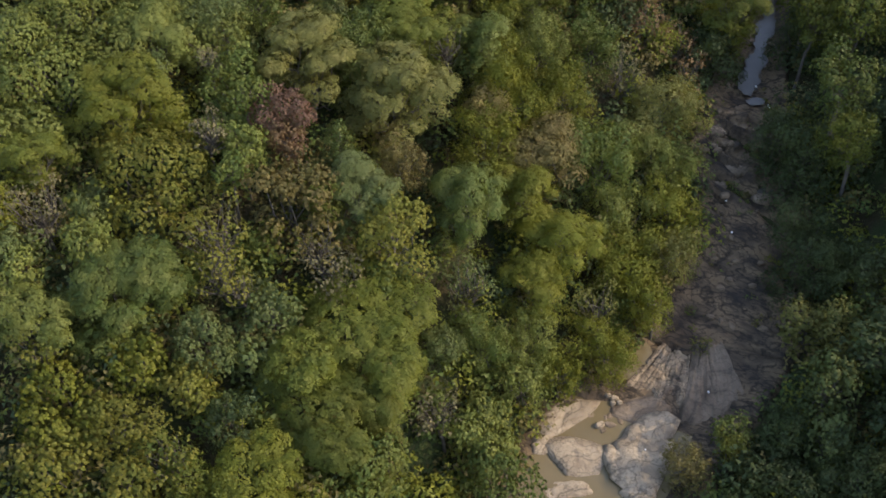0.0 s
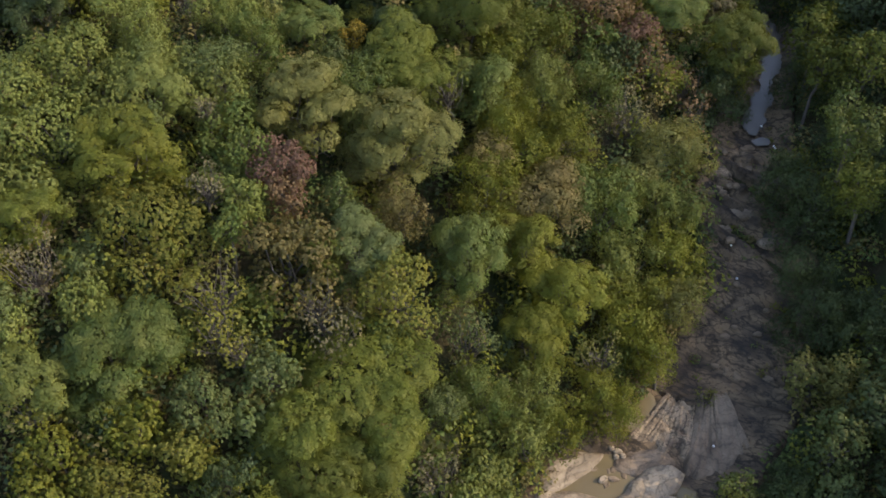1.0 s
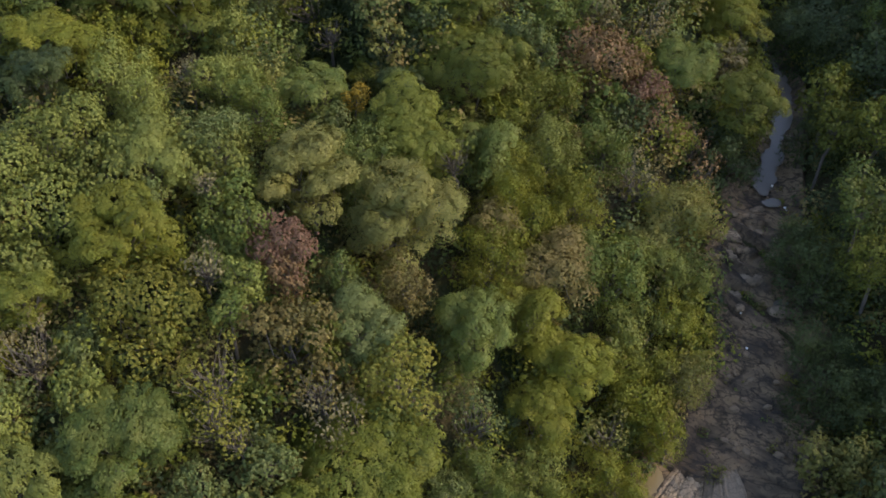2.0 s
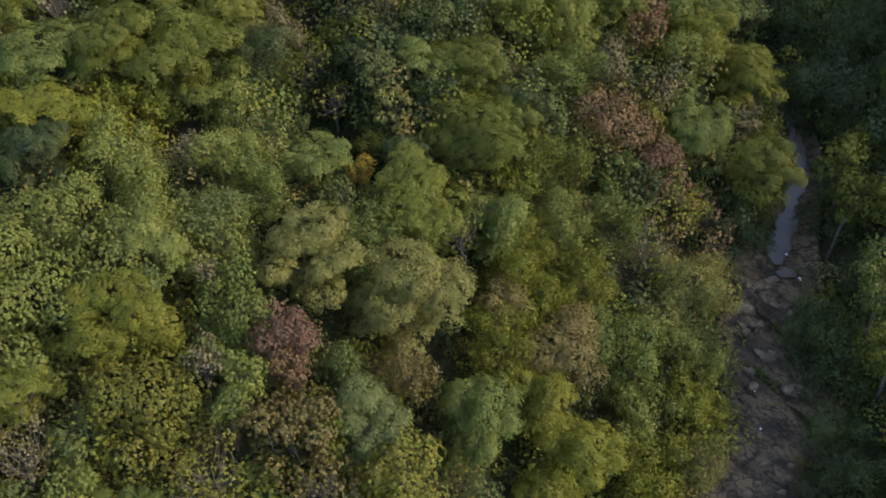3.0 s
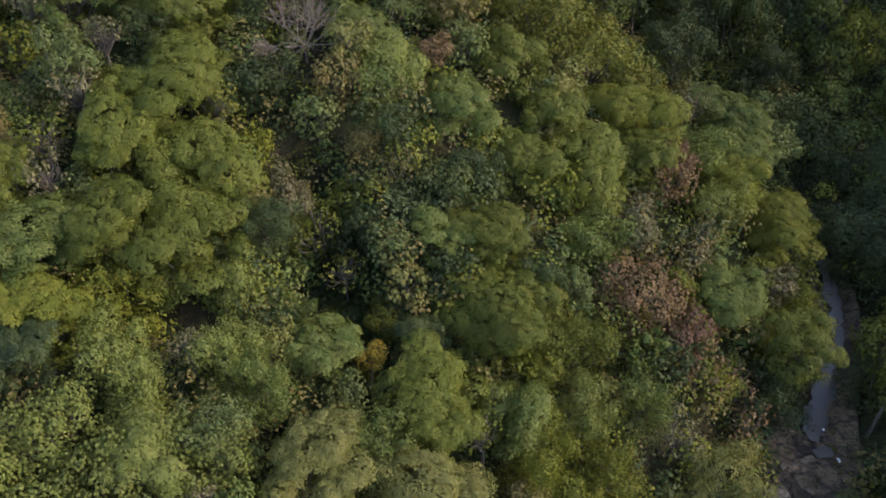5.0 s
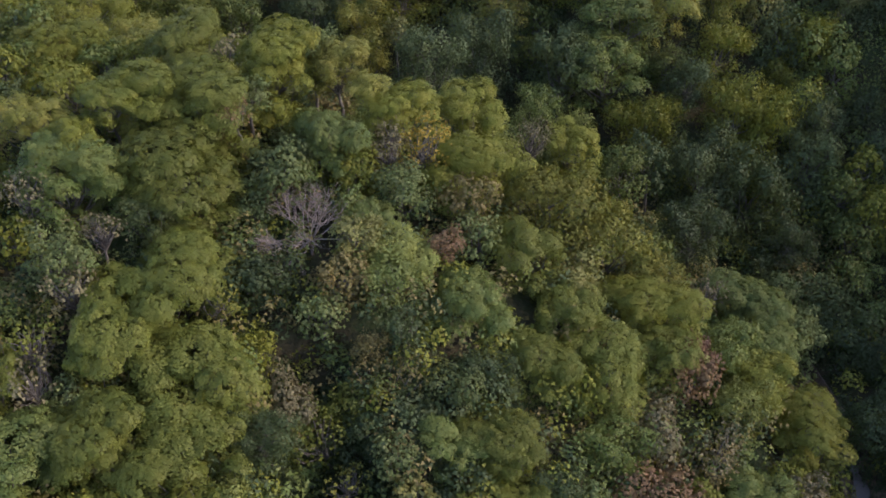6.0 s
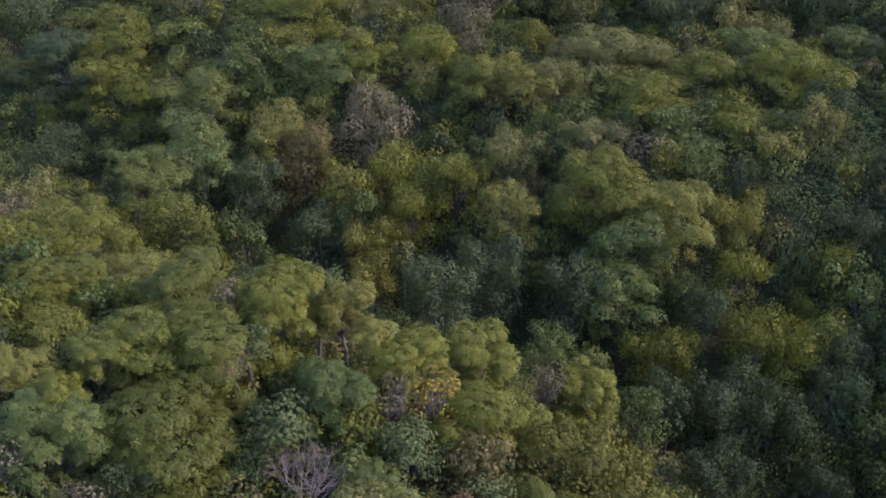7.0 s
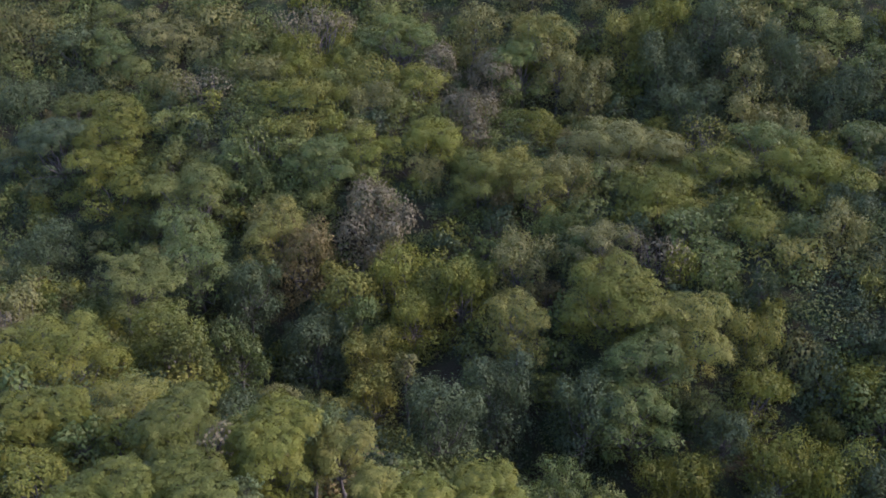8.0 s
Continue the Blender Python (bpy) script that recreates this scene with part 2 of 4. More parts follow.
def land(x, y):
    x, y = np.asarray(x, float), np.asarray(y, float)
    d, zs, w = near_stream(x, y)
    h = hills(np.clip(x, -150, 150), np.clip(y, -40, 330))
    out = np.maximum(np.maximum(np.abs(x) - 110, y - 300), -20 - y)
    h = h + 18 * smooth(0, 700, out) + 14 * smooth(60, 500, out) * np.sin(x / 130.0) * np.cos(y / 170.0)
    # a wooded spur to the east, unseen, raised to hold off the morning sun
    crest = np.interp(y, (10, 42, 60, 80, 120, 150, 175, 205, 260), (14, 33, 40, 42, 40, 51, 51, 38, 30))
    h = h + np.maximum(crest - h, 0) * smooth(52, 78, x) * (1 - 0.6 * smooth(95, 170, x))
    # a steep shaded gully on the near slope
    for (ax, ay), (bx, by) in (((-14, 91), (-11.5, 83)), ((-11.5, 83), (-6.5, 75.5))):
        t = np.clip(((x - ax) * (bx - ax) + (y - ay) * (by - ay)) / ((bx - ax) ** 2 + (by - ay) ** 2), 0, 1)
        h = np.minimum(h, h - 4.0 * (1 - smooth(1.5, 6.0, np.hypot(x - ax - t * (bx - ax), y - ay - t * (by - ay)))))
    h = np.maximum(h, zs + 0.4)
    k = smooth(w * 0.9, w + 9.0, d)
    return zs - 0.7 * (1 - smooth(w, w + 2.5, d)) + (h - zs) * k + 0.22 * (np.sin(x * 0.53 + 1.7 * np.sin(y * 0.21)) + np.sin(y * 0.47 + 1.3 * np.sin(x * 0.33 + 1.0)) + 0.6 * np.sin(0.9 * x - 1.1 * y + np.sin(y * 0.7))) * k


def ground_at(x, y):
    return float(land(np.array([x]), np.array([y]))[0])


def axis(parts):
    return np.concatenate([np.arange(a, b, s) for a, b, s in parts] + [[parts[-1][1]]]).astype(float)


def grid_mesh(xs, ys, zf):
    gx, gy = np.meshgrid(xs, ys)
    gz = zf(gx, gy)
    nx, ny = len(xs), len(ys)
    k = (np.arange(ny - 1)[:, None] * nx + np.arange(nx - 1)[None]).ravel()[:, None]
    tris = np.concatenate([k + (0, 1, nx + 1), k + (0, nx + 1, nx)], 1).reshape(-1, 3)
    return np.stack([gx, gy, gz], -1).reshape(-1, 3), tris


XS = axis([(-2400, -400, 250), (-400, -120, 40), (-120, -48, 6), (-48, 56, 1.3), (56, 130, 6), (130, 410, 40), (410, 2400, 250)])
YS = axis([(-2400, -400, 250), (-400, -30, 40), (-30, 30, 1.5), (30, 122, 1.3), (122, 216, 2.6), (216, 330, 8), (330, 650, 40), (650, 2650, 250)])
ground = new("ground", mesh_of("ground", *grid_mesh(XS, YS, land), SOIL, True))
tagged(ground, "dark leaf-littered forest soil on the slopes of a valley", "ground", kind="structure")


# ---- the stream ----
def bed_height(x, y):
    d, zs, w = near_stream(x, y)
    z, left = np.empty(x.shape), np.empty(x.shape)
    for i in np.ndindex(x.shape):
        px, py = x[i], y[i]
        # smooth broad backs of rock with broken lumps on them
        broad = noise.noise(Vector((px * 0.16, py * 0.22, 7.7)))
        lump = noise.noise(Vector((px * 0.5, py * 0.55, 2.2))) + 0.5 * noise.noise(Vector((px * 1.2, py * 1.2, 4.2)))
        rubble = max(0.0, noise.noise(Vector((px * 0.3, py * 0.3, 12.0))) + 0.05) * noise.noise(Vector((px * 2.1, py * 2.1, 9.0)))
        # long worn grooves that sweep slantwise over the bed
        bend = 2.2 * noise.noise(Vector((px * 0.07, py * 0.07, 3.0)))
        across = 0.55 * px + 0.83 * py + bend
        along = 0.83 * px - 0.55 * py
        groove = abs(noise.noise(Vector((along * 0.05, across * 0.36, 5.5))))
        deep = max(0.0, noise.noise(Vector((px * 0.15, py * 0.15, 21.0))) + 0.45)
        z[i] = 0.30 * broad + 0.20 * lump + 0.55 * rubble - 1.5 * deep * max(0.0, 0.085 - groove) / 0.085
        left[i] = 1.0 if px < 25.5 + 0.35 * (py - 66) else 0.25
    # broken ledges across the flow, under the outer bank
    q = y * 0.50 + 0.10 * x + 0.5 * np.sin(x * 0.5) + 0.22 * np.sin(x * 1.7 + y)
    ledge = smooth(60, 64, y) * (1 - smooth(74, 77, y)) * left
    step = 1.0 * (smooth(0.25, 0.45, q % 1.0) - (q % 1.0)) * ledge
    pool = (1 - smooth(45, 49, y)) + smooth(75, 78, y)
    k = np.clip(d / w, 0, 3)
    return zs - 0.10 + (z + step) * (1 - 0.8 * pool) - 0.45 * pool * (1 - smooth(0.4, 0.95, k)) + 0.5 * smooth(0.75, 1.25, k) - 1.6 * smooth(1.3, 1.75, k)


def strip(start, end, across, zf, step=1):
    """A sheet that follows the stream between two ways along it, as wide as across times its half width."""
    idx = np.arange(start, end, step)
    p = LINE[idx]
    t = unit(np.gradient(p[:, :2], axis=0))
    side = np.stack([t[:, 1], -t[:, 0]], 1)
    gx = p[:, None, 0] + side[:, None, 0] * p[:, None, 3] * across[None]
    gy = p[:, None, 1] + side[:, None, 1] * p[:, None, 3] * across[None]
    gz = zf(gx, gy)
    nx, ny = len(across), len(idx)
    k = (np.arange(ny - 1)[:, None] * nx + np.arange(nx - 1)[None]).ravel()[:, None]
    tris = np.concatenate([k + (0, 1, nx + 1), k + (0, nx + 1, nx)], 1).reshape(-1, 3)
    return np.stack([gx, gy, gz], -1).reshape(-1, 3), tris


def along_stream(y):
    return int(np.abs(LINE[:, 1] - y).argmin())


LINE_KEEP = LINE
s_old = np.arange(len(LINE))
s_new = np.arange(0, len(LINE) - 1, 0.3)
LINE = np.stack([np.interp(s_new, s_old, LINE_KEEP[:, i]) for i in range(4)], 1)
low_end, bend, high_end = along_stream(-118), along_stream(16), along_stream(108)
bed = new("streambed", mesh_of("streambed", *joined([strip(low_end, bend + 1, np.linspace(-1.8, 1.8, 30), bed_height, 2), strip(bend - 5, high_end, np.linspace(-1.8, 1.8, 64), bed_height)]), BED, True))
tagged(bed, "dark brown layered bedrock of a stream, jointed and stepped", "streambed", kind="structure")


def fan_of_rock(x, y, start, end, near, length, mat, label):
    """Ribs of rock that fan out from the bend and dip under the bed at their ragged rim."""
    ang, out = np.radians(np.linspace(start, end, 90)), np.linspace(near, 1, 34)
    gx = x + np.cos(ang)[None] * out[:, None] * length
    gy = y + np.sin(ang)[None] * out[:, None] * length
    gz = bed_height(gx, gy) * 0.35 + near_stream(gx, gy)[1] * 0.65
    for i, j in np.ndindex(gx.shape):
        s = j / 89
        rib = noise.ridged_multi_fractal(Vector((s * 13 + 1.3 * noise.noise(Vector((out[i] * 2.2, s * 3, x))), out[i] * 1.8, 8.2 + x)), 0.9, 2.2, 3, 1.0, 2.0)
        wander = 0.30 * noise.noise(Vector((s * 4, 3.3, x))) + 0.10 * noise.noise(Vector((s * 11, 1.3, x)))
        rim = max(0.0, min(1.0, 6 * s + wander, 6 * (1 - s) + wander, 9 * (out[i] - near) + wander, 6 * (0.90 + 0.5 * wander - out[i]) + 0.1))
        gz[i, j] += 0.15 * rib + 0.02 + 0.18 * noise.noise(Vector((gx[i, j] * 0.7, gy[i, j] * 0.7, 1))) - 0.9 * (1 - rim) ** 2
    k = (np.arange(33)[:, None] * 90 + np.arange(89)[None]).ravel()[:, None]
    tris = np.concatenate([k + (0, 91, 1), k + (0, 90, 91)], 1).reshape(-1, 3)
    ob = new("rock_fan", mesh_of("rock_fan", np.stack([gx, gy, gz], -1).reshape(-1, 3), tris, mat, True))
    return tagged(ob, label, "bedrock", kind="structure")


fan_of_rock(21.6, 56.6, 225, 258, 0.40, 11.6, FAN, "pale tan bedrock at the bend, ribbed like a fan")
# the second fan is a browner copy, with its shade in the colour
fan_of_rock(22.0, 57.0, 250, 284, 0.30, 13.0, BROWN, "brown ribbed bedrock at the bend, its shade put into the colour")


def run_of_water(label, mat, y0, y1, wide, level, ragged=0.35):
    """Water along the stream, whose edge wanders."""
    verts, tris = strip(along_stream(y0), along_stream(y1), np.linspace(-1, 1, 15), level)
    rows = verts.reshape(-1, 15, 3)
    for row in rows:
        mid = row[7].copy()
        for j in range(15):
            k = wide * (1 + ragged * noise.noise(Vector((mid[1] * 0.55, 9.0 if j < 7 else 4.0, y0))) + 0.5 * ragged * noise.noise(Vector((mid[1] * 2.1, 2.0 if j < 7 else 6.0, y0))))
            row[j, :2] = mid[:2] + (row[j, :2] - mid[:2]) * k * min(1.0, 0.1 + (abs(mid[1] - y0) / 2.5) ** 0.5)
    ob = new("water", mesh_of("water", rows.reshape(-1, 3), tris, mat, True))
    return tagged(ob, label, "water", kind="structure")


def pool(label, x, y, z, rx, ry, turn, seed):
    """A still sheet of water with a wandering shore."""
    n, rings = 56, 5
    verts, tris = [(0, 0, 0)], []
    for r in range(1, rings + 1):
        for i in range(n):
            a = 2 * math.pi * i / n
            way = Vector((math.cos(a), math.sin(a), seed))
            k = r / rings * (1 + 0.30 * noise.noise(way * 1.2) + 0.22 * noise.noise(way * 3.6))
            verts.append((rx * k * math.cos(a), ry * k * math.sin(a), 0))
            p, q = 1 + (r - 1) * n + i, 1 + (r - 1) * n + (i + 1) % n
            tris += [(0, p, q)] if r == 1 else [(p - n, p, q), (p - n, q, q - n)]
    ob = new("water", mesh_of("water", verts, tris, CLEAR, True))
    ob.matrix_world = pose(x, y, z, 0, 0, turn)
    return tagged(ob, label, "water", kind="structure")


def lower_level(x, y):
    # the pool's far side runs out under the silted bedrock
    edge = np.interp(y, (43.5, 46, 51), (24, 13.6, 17.4))
    return np.interp(y, (-120, 0, 17, 45, 48, 52), (-8.8, -2.1, -0.9, -0.02, 0.18, 0.75)) - 1.2 * smooth(0, 2.0, x - edge)


run_of_water("shallow silty brown water of the lower pool", SILTY, -116, 51, 1.2, lower_level)
run_of_water("narrow run of grey-blue stream water", CLEAR, 77.6, 104, 0.38, lambda x, y: near_stream(x, y)[1] - 0.22, 1.0)
pool("shallow puddle of grey water on a rock ledge", 29.6, 76.6, 7.68, 0.9, 0.6, 10, 9.0)
pool("shallow puddle of grey water on a rock ledge", 28.6, 66.2, 5.62, 0.7, 0.35, 10, 12.0)
LINE = LINE_KEEP


def boulder(x, y, z, rx, ry, rz, turn, seed, label, mat, name="boulder"):
    """A worn slab: a broken outline, a cracked and gently uneven top."""
    bm = bmesh.new()
    bmesh.ops.create_icosphere(bm, subdivisions=5 if rx > 0.9 else 4 if rx > 0.3 else 2, radius=1.0)
    off = Vector((seed * 3.7, seed * 1.3, seed * 2.1))
    rnd = random.Random(seed)
    cuts = [(rnd.uniform(0, 6.28), rnd.uniform(0.74, 0.97)) for _ in range(7)]
    for v in bm.verts:
        n = v.co.normalized()
        a, rho = math.atan2(n.y, n.x), math.hypot(n.x, n.y)
        way = Vector((math.cos(a), math.sin(a), seed))
        plan = 1 + 0.22 * noise.noise(way * 1.2) + 0.20 * noise.noise(way * 2.6) + 0.06 * noise.noise(way * 7.0)
        for turned, far in cuts:
            c = math.cos(a - turned)
            if c * plan > far:
                plan = far / c * 0.92 + plan * 0.08
        p = Vector((math.cos(a) * rho * plan, math.sin(a) * rho * plan, 0))
        if n.z > -0.05:
            # a low worn back with hollows, layers and one or two open cracks
            up = (1 - rho ** 6) + 0.26 * noise.noise(p * 1.2 + off) + 0.12 * noise.noise(p * 4.2 + off) + 0.08 * noise.noise(p * 9.0 + off)
            up += 0.16 * noise.noise(Vector((p.x * 2 + p.y * 5, p.y * 1.2, seed)))
            # broken layers
            layer = up * 3.2 + 0.3 * noise.noise(p * 2.2 + off * 3)
            part_way = layer - math.floor(layer)
            up = 0.58 * up + 0.42 * (math.floor(layer) + min(1.0, max(0.0, (part_way - 0.55) / 0.3))) / 3.2
            up -= 0.30 * max(0, 0.035 - abs(noise.noise(p * 1.0 + off * 2))) / 0.035
        else:
            up = -0.6 * abs(n.z) - 0.2
        v.co = Vector((p.x * rx, p.y * ry, (up + 0.2 * p.x * math.cos(seed) + 0.15 * p.y * math.sin(seed)) * rz)) * 1.18
    me = bpy.data.meshes.new("boulder")
    bm.to_mesh(me)
    bm.free()
    me.polygons.foreach_set("use_smooth", np.ones(len(me.polygons), bool))
    me.materials.append(mat)
    ob = new(name, me)
    ob.matrix_world = pose(x, y, z, 0, 0, turn)
    return tagged(ob, label, name, name + "s in the stream")


boulder(9.55, 46.0, -0.02, 2.75, 1.25, 0.32, 32, 1, "pale tan water-worn boulder lying in the stream", ROCK)
boulder(7.70, 43.37, -0.17, 1.15, 0.80, 0.30, 40, 2, "pale tan water-worn boulder lying in the stream", ROCK)
boulder(12.89, 42.06, -0.06, 0.88, 1.50, 0.45, 10, 4, "pale tan water-worn boulder lying in the stream", ROCK)
boulder(15.10, 41.90, 0.05, 2.10, 3.30, 0.38, -22, 15, "pale tan water-worn boulder lying in the stream", ROCK)
boulder(16.60, 44.90, 0.15, 1.90, 1.20, 0.32, 20, 5, "pale tan water-worn boulder lying in the stream", ROCK)
boulder(14.38, 39.21, -0.15, 1.13, 0.83, 0.40, -15, 25, "pale tan water-worn boulder lying in the stream", ROCK)
boulder(12.20, 45.11, 0.05, 0.41, 0.28, 0.20, 30, 27, "pale tan water-worn boulder lying in the stream", ROCK)
boulder(10.11, 42.43, -0.10, 2.21, 1.70, 0.36, -20, 3, "pale tan water-worn boulder lying in the stream", ROCK)
boulder(9.04, 39.58, -0.44, 1.99, 0.92, 0.35, 5, 6, "pale tan water-worn boulder lying in the stream", ROCK)
boulder(13.61, 47.48, 0.20, 0.37, 0.29, 0.20, 0, 9, "pale tan water-worn boulder lying in the stream", ROCK)
boulder(13.11, 47.81, 0.21, 0.28, 0.23, 0.15, 0, 12, "pale tan water-worn boulder lying in the stream", ROCK)
boulder(13.38, 47.04, 0.21, 0.23, 0.23, 0.15, 0, 13, "pale tan water-worn boulder lying in the stream", ROCK)
boulder(13.90, 47.07, 0.30, 0.23, 0.23, 0.18, 0, 14, "pale tan water-worn boulder lying in the stream", ROCK)
boulder(15.5, 46.6, 0.0, 2.5, 1.1, 0.26, 12, 21, "brown silted slab lying in the stream", BROWN)
for i, (bx, by, size) in enumerate(((12.5, 47.5, 0.34), (13.1, 47.0, 0.28), (12.2, 46.7, 0.22), (13.3, 46.2, 0.40), (12.7, 45.9, 0.24), (13.0, 45.2, 0.36), (12.4, 44.7, 0.26), (13.9, 46.9, 0.25), (11.6, 46.1, 0.30), (13.8, 45.6, 0.3))):
    boulder(bx, by, -0.06, size * 1.3, size * 0.8, size * 0.35, i * 70, 130 + i, "small brown broken rock at the water's edge", STONE if i % 3 == 0 else BROWN, "stone")
# upstream rocks: paler copy where the sun falls, browner copy for the shade
boulder(28.37, 65.49, 5.22, 1.05, 0.66, 0.30, 5, 10, "water-worn slab lying in the stream, browned to carry its shade", BROWN)
boulder(24.94, 72.82, 7.01, 1.20, 0.73, 0.35, 10, 16, "tan rock ledge beside the stream, kept paler for the sun on it", FAN)
boulder(23.84, 71.09, 6.41, 1.61, 0.61, 0.35, 10, 17, "tan rock ledge beside the stream, kept paler for the sun on it", FAN)
boulder(23.35, 69.01, 5.61, 1.80, 0.76, 0.35, 5, 18, "water-worn slab lying in the stream, browned to carry its shade", BROWN)
boulder(26.33, 68.78, 5.83, 1.49, 0.60, 0.30, 0, 19, "water-worn slab lying in the stream, browned to carry its shade", BROWN)
boulder(24.17, 67.37, 5.01, 1.79, 0.74, 0.35, 8, 22, "water-worn slab lying in the stream, browned to carry its shade", BROWN)
boulder(30.02, 78.67, 7.89, 0.11, 0.13, 0.06, 0, 40, "small white pebble lying on the bedrock", PEBBLE, "pebble")
boulder(25.02, 65.37, 5.19, 0.10, 0.10, 0.06, 40, 41, "small white pebble lying on the bedrock", PEBBLE, "pebble")
boulder(24.46, 67.03, 5.39, 0.10, 0.11, 0.06, 80, 42, "small white pebble lying on the bedrock", PEBBLE, "pebble")
boulder(25.03, 62.18, 4.39, 0.10, 0.10, 0.06, 120, 43, "small white pebble lying on the bedrock", PEBBLE, "pebble")
boulder(30.72, 75.77, 7.58, 0.11, 0.13, 0.06, 160, 44, "small white pebble lying on the bedrock", PEBBLE, "pebble")
boulder(30.62, 75.90, 7.69, 0.11, 0.13, 0.06, 200, 45, "small white pebble lying on the bedrock", PEBBLE, "pebble")
boulder(15.22, 42.40, 0.73, 0.08, 0.07, 0.06, 240, 46, "small white pebble lying on the bedrock", PEBBLE, "pebble")
boulder(20.75, 47.20, 1.49, 0.09, 0.08, 0.06, 280, 47, "small white pebble lying on the bedrock", PEBBLE, "pebble")

# loose stones on the bed
scatter = random.Random(9)
for i in range(70):
    k = along_stream(scatter.uniform(53, 86))
    off = scatter.uniform(-0.85, 0.85) * LINE[k, 3]
    sx, sy = LINE[k, 0] + off, LINE[k, 1] + scatter.uniform(-0.4, 0.4)
    sz = float(bed_height(np.array([[sx]]), np.array([[sy]]))[0, 0])
    size = scatter.uniform(0.12, 0.34) * (1.6 if i % 9 == 0 else 1)
    boulder(sx, sy, sz, size * 1.3, size, size * 0.5, scatter.uniform(0, 360), 60 + i, "small brown stone lying on the bedrock", STONE, "stone")


# ---- trees ----
def spread(k, rng, low=-0.15):
    """k ways out from a middle, evenly spread over a dome."""
    i = np.arange(k) + 0.5
    z = 1 - (1 - low) * i / k
    a = np.pi * (1 + 5 ** 0.5) * i + rng.uniform(0, 6)
    r = np.sqrt(np.clip(1 - z * z, 0, 1))
    v = np.stack([r * np.cos(a), r * np.sin(a), z], 1)
    return unit(v + rng.normal(0, 0.14, v.shape))


def on_ball(n, rng):
    return unit(rng.normal(size=(n, 3)))


TALL = {"clump": 2.5, "feather": 2.3, "open": 2.5, "drape": 2.5}


BOUGHS = {
    # for each tier of cushions: how many, how far out, how high, how large; then how flat
    "feather": (((1, (0.0, 0.30), (-0.02, 0.16), (0.38, 0.54)), (9, (0.30, 0.76), (-0.40, 0.14), (0.20, 0.46)), (10, (0.50, 0.95), (-0.85, -0.25), (0.18, 0.36)), (7, (0.25, 0.80), (-1.35, -0.80), (0.24, 0.40))), 0.54),
    "drape": (((1, (0.0, 0.20), (-0.05, 0.12), (0.36, 0.50)), (9, (0.38, 0.82), (-0.45, 0.34), (0.18, 0.40)), (9, (0.45, 0.84), (-1.00, -0.40), (0.24, 0.40)), (6, (0.30, 0.75), (-1.50, -1.00), (0.28, 0.42))), 1.0),
    "open": (((1, (0.0, 0.10), (0.04, 0.10), (0.42, 0.50)), (7, (0.40, 0.75), (-0.25, 0.28), (0.26, 0.42)), (7, (0.45, 0.85), (-0.85, -0.30), (0.24, 0.38))), 0.78),
    "clump": (((1, (0.0, 0.16), (0.0, 0.14), (0.40, 0.56)), (8, (0.40, 0.72), (-0.35, 0.28), (0.22, 0.44)), (8, (0.48, 0.80), (-0.90, -0.35), (0.28, 0.42)), (5, (0.25, 0.65), (-1.40, -0.95), (0.30, 0.42))), 0.88),
}


def lobes_of(shape, R, rng):
    """The cushions that make up a crown, tier under tier: their middles and half sizes."""
    tiers, flat = BOUGHS[shape]
    mid, rad = [], []
    for count, out, rise, size in tiers:
        k = max(1, count + int(rng.integers(-1, 2))) if count > 1 else 1
        a = np.arange(k) * 2 * np.pi / k + rng.normal(0, 0.35, k) + rng.uniform(0, 6)
        far_out = rng.uniform(*out, k)
        mid.append(np.stack([far_out * np.cos(a), far_out * np.sin(a), rng.uniform(*rise, k)], 1))
        rad.append(rng.uniform(*size, (k, 1)) * np.array([1, 1, flat]) * rng.uniform(0.86, 1.16, (k, 3)))
    return np.concatenate(mid) * R, np.concatenate(rad) * R


def waves_at(p, length, rng, n=5):
    """A wandering value about 0 at each place, with bumps about length across."""
    k = on_ball(n, rng) * (2 * np.pi / length) * rng.uniform(0.6, 1.5, (n, 1))
    return np.sin(p @ k.T + rng.uniform(0, 6.28, n)).sum(1) / n ** 0.5


def skin_of(mid, rad, spacing, low, rng, rough=0.0, gaps=0.0):
    """Places spread over the outside of the cushions, wider apart low down, and the ways out there. rough: how far
    the skin swells and shrinks; gaps: the share of it that is left open, in patches."""
    at, out = [], []
    for i in range(len(mid)):
        wide = spacing * (1.0 if mid[i, 2] > -0.3 * abs(mid[:, 2]).max() else 1.35)
        n = max(8, int(2 * np.pi * (1 - low) * (rad[i] ** 2).mean() / wide ** 2))
        d = spread(n, rng, low)
        p = mid[i] + d * rad[i]
        inside = np.zeros(n, bool)
        for j in range(len(mid)):
            if j != i:
                inside |= (((p - mid[j]) / rad[j]) ** 2).sum(1) < 0.86
        at.append(p[~inside])
        out.append(unit(d / rad[i])[~inside])
    p, o = np.concatenate(at), np.concatenate(out)
    if rough:
        broad, fine = waves_at(p, 2.6, rng), waves_at(p, 1.1, rng)
        p = p + o * (rough * (0.6 * broad + 0.55 * fine))[:, None]
        o = unit(o + 0.35 * np.stack([waves_at(p, 1.6, rng) for _ in range(3)], 1))
    if gaps:
        hole = waves_at(p, 1.5, rng) + 0.5 * rng.normal(size=len(p))
        keep = hole > np.quantile(hole, gaps)
        p, o = p[keep], o[keep]
    return p, o


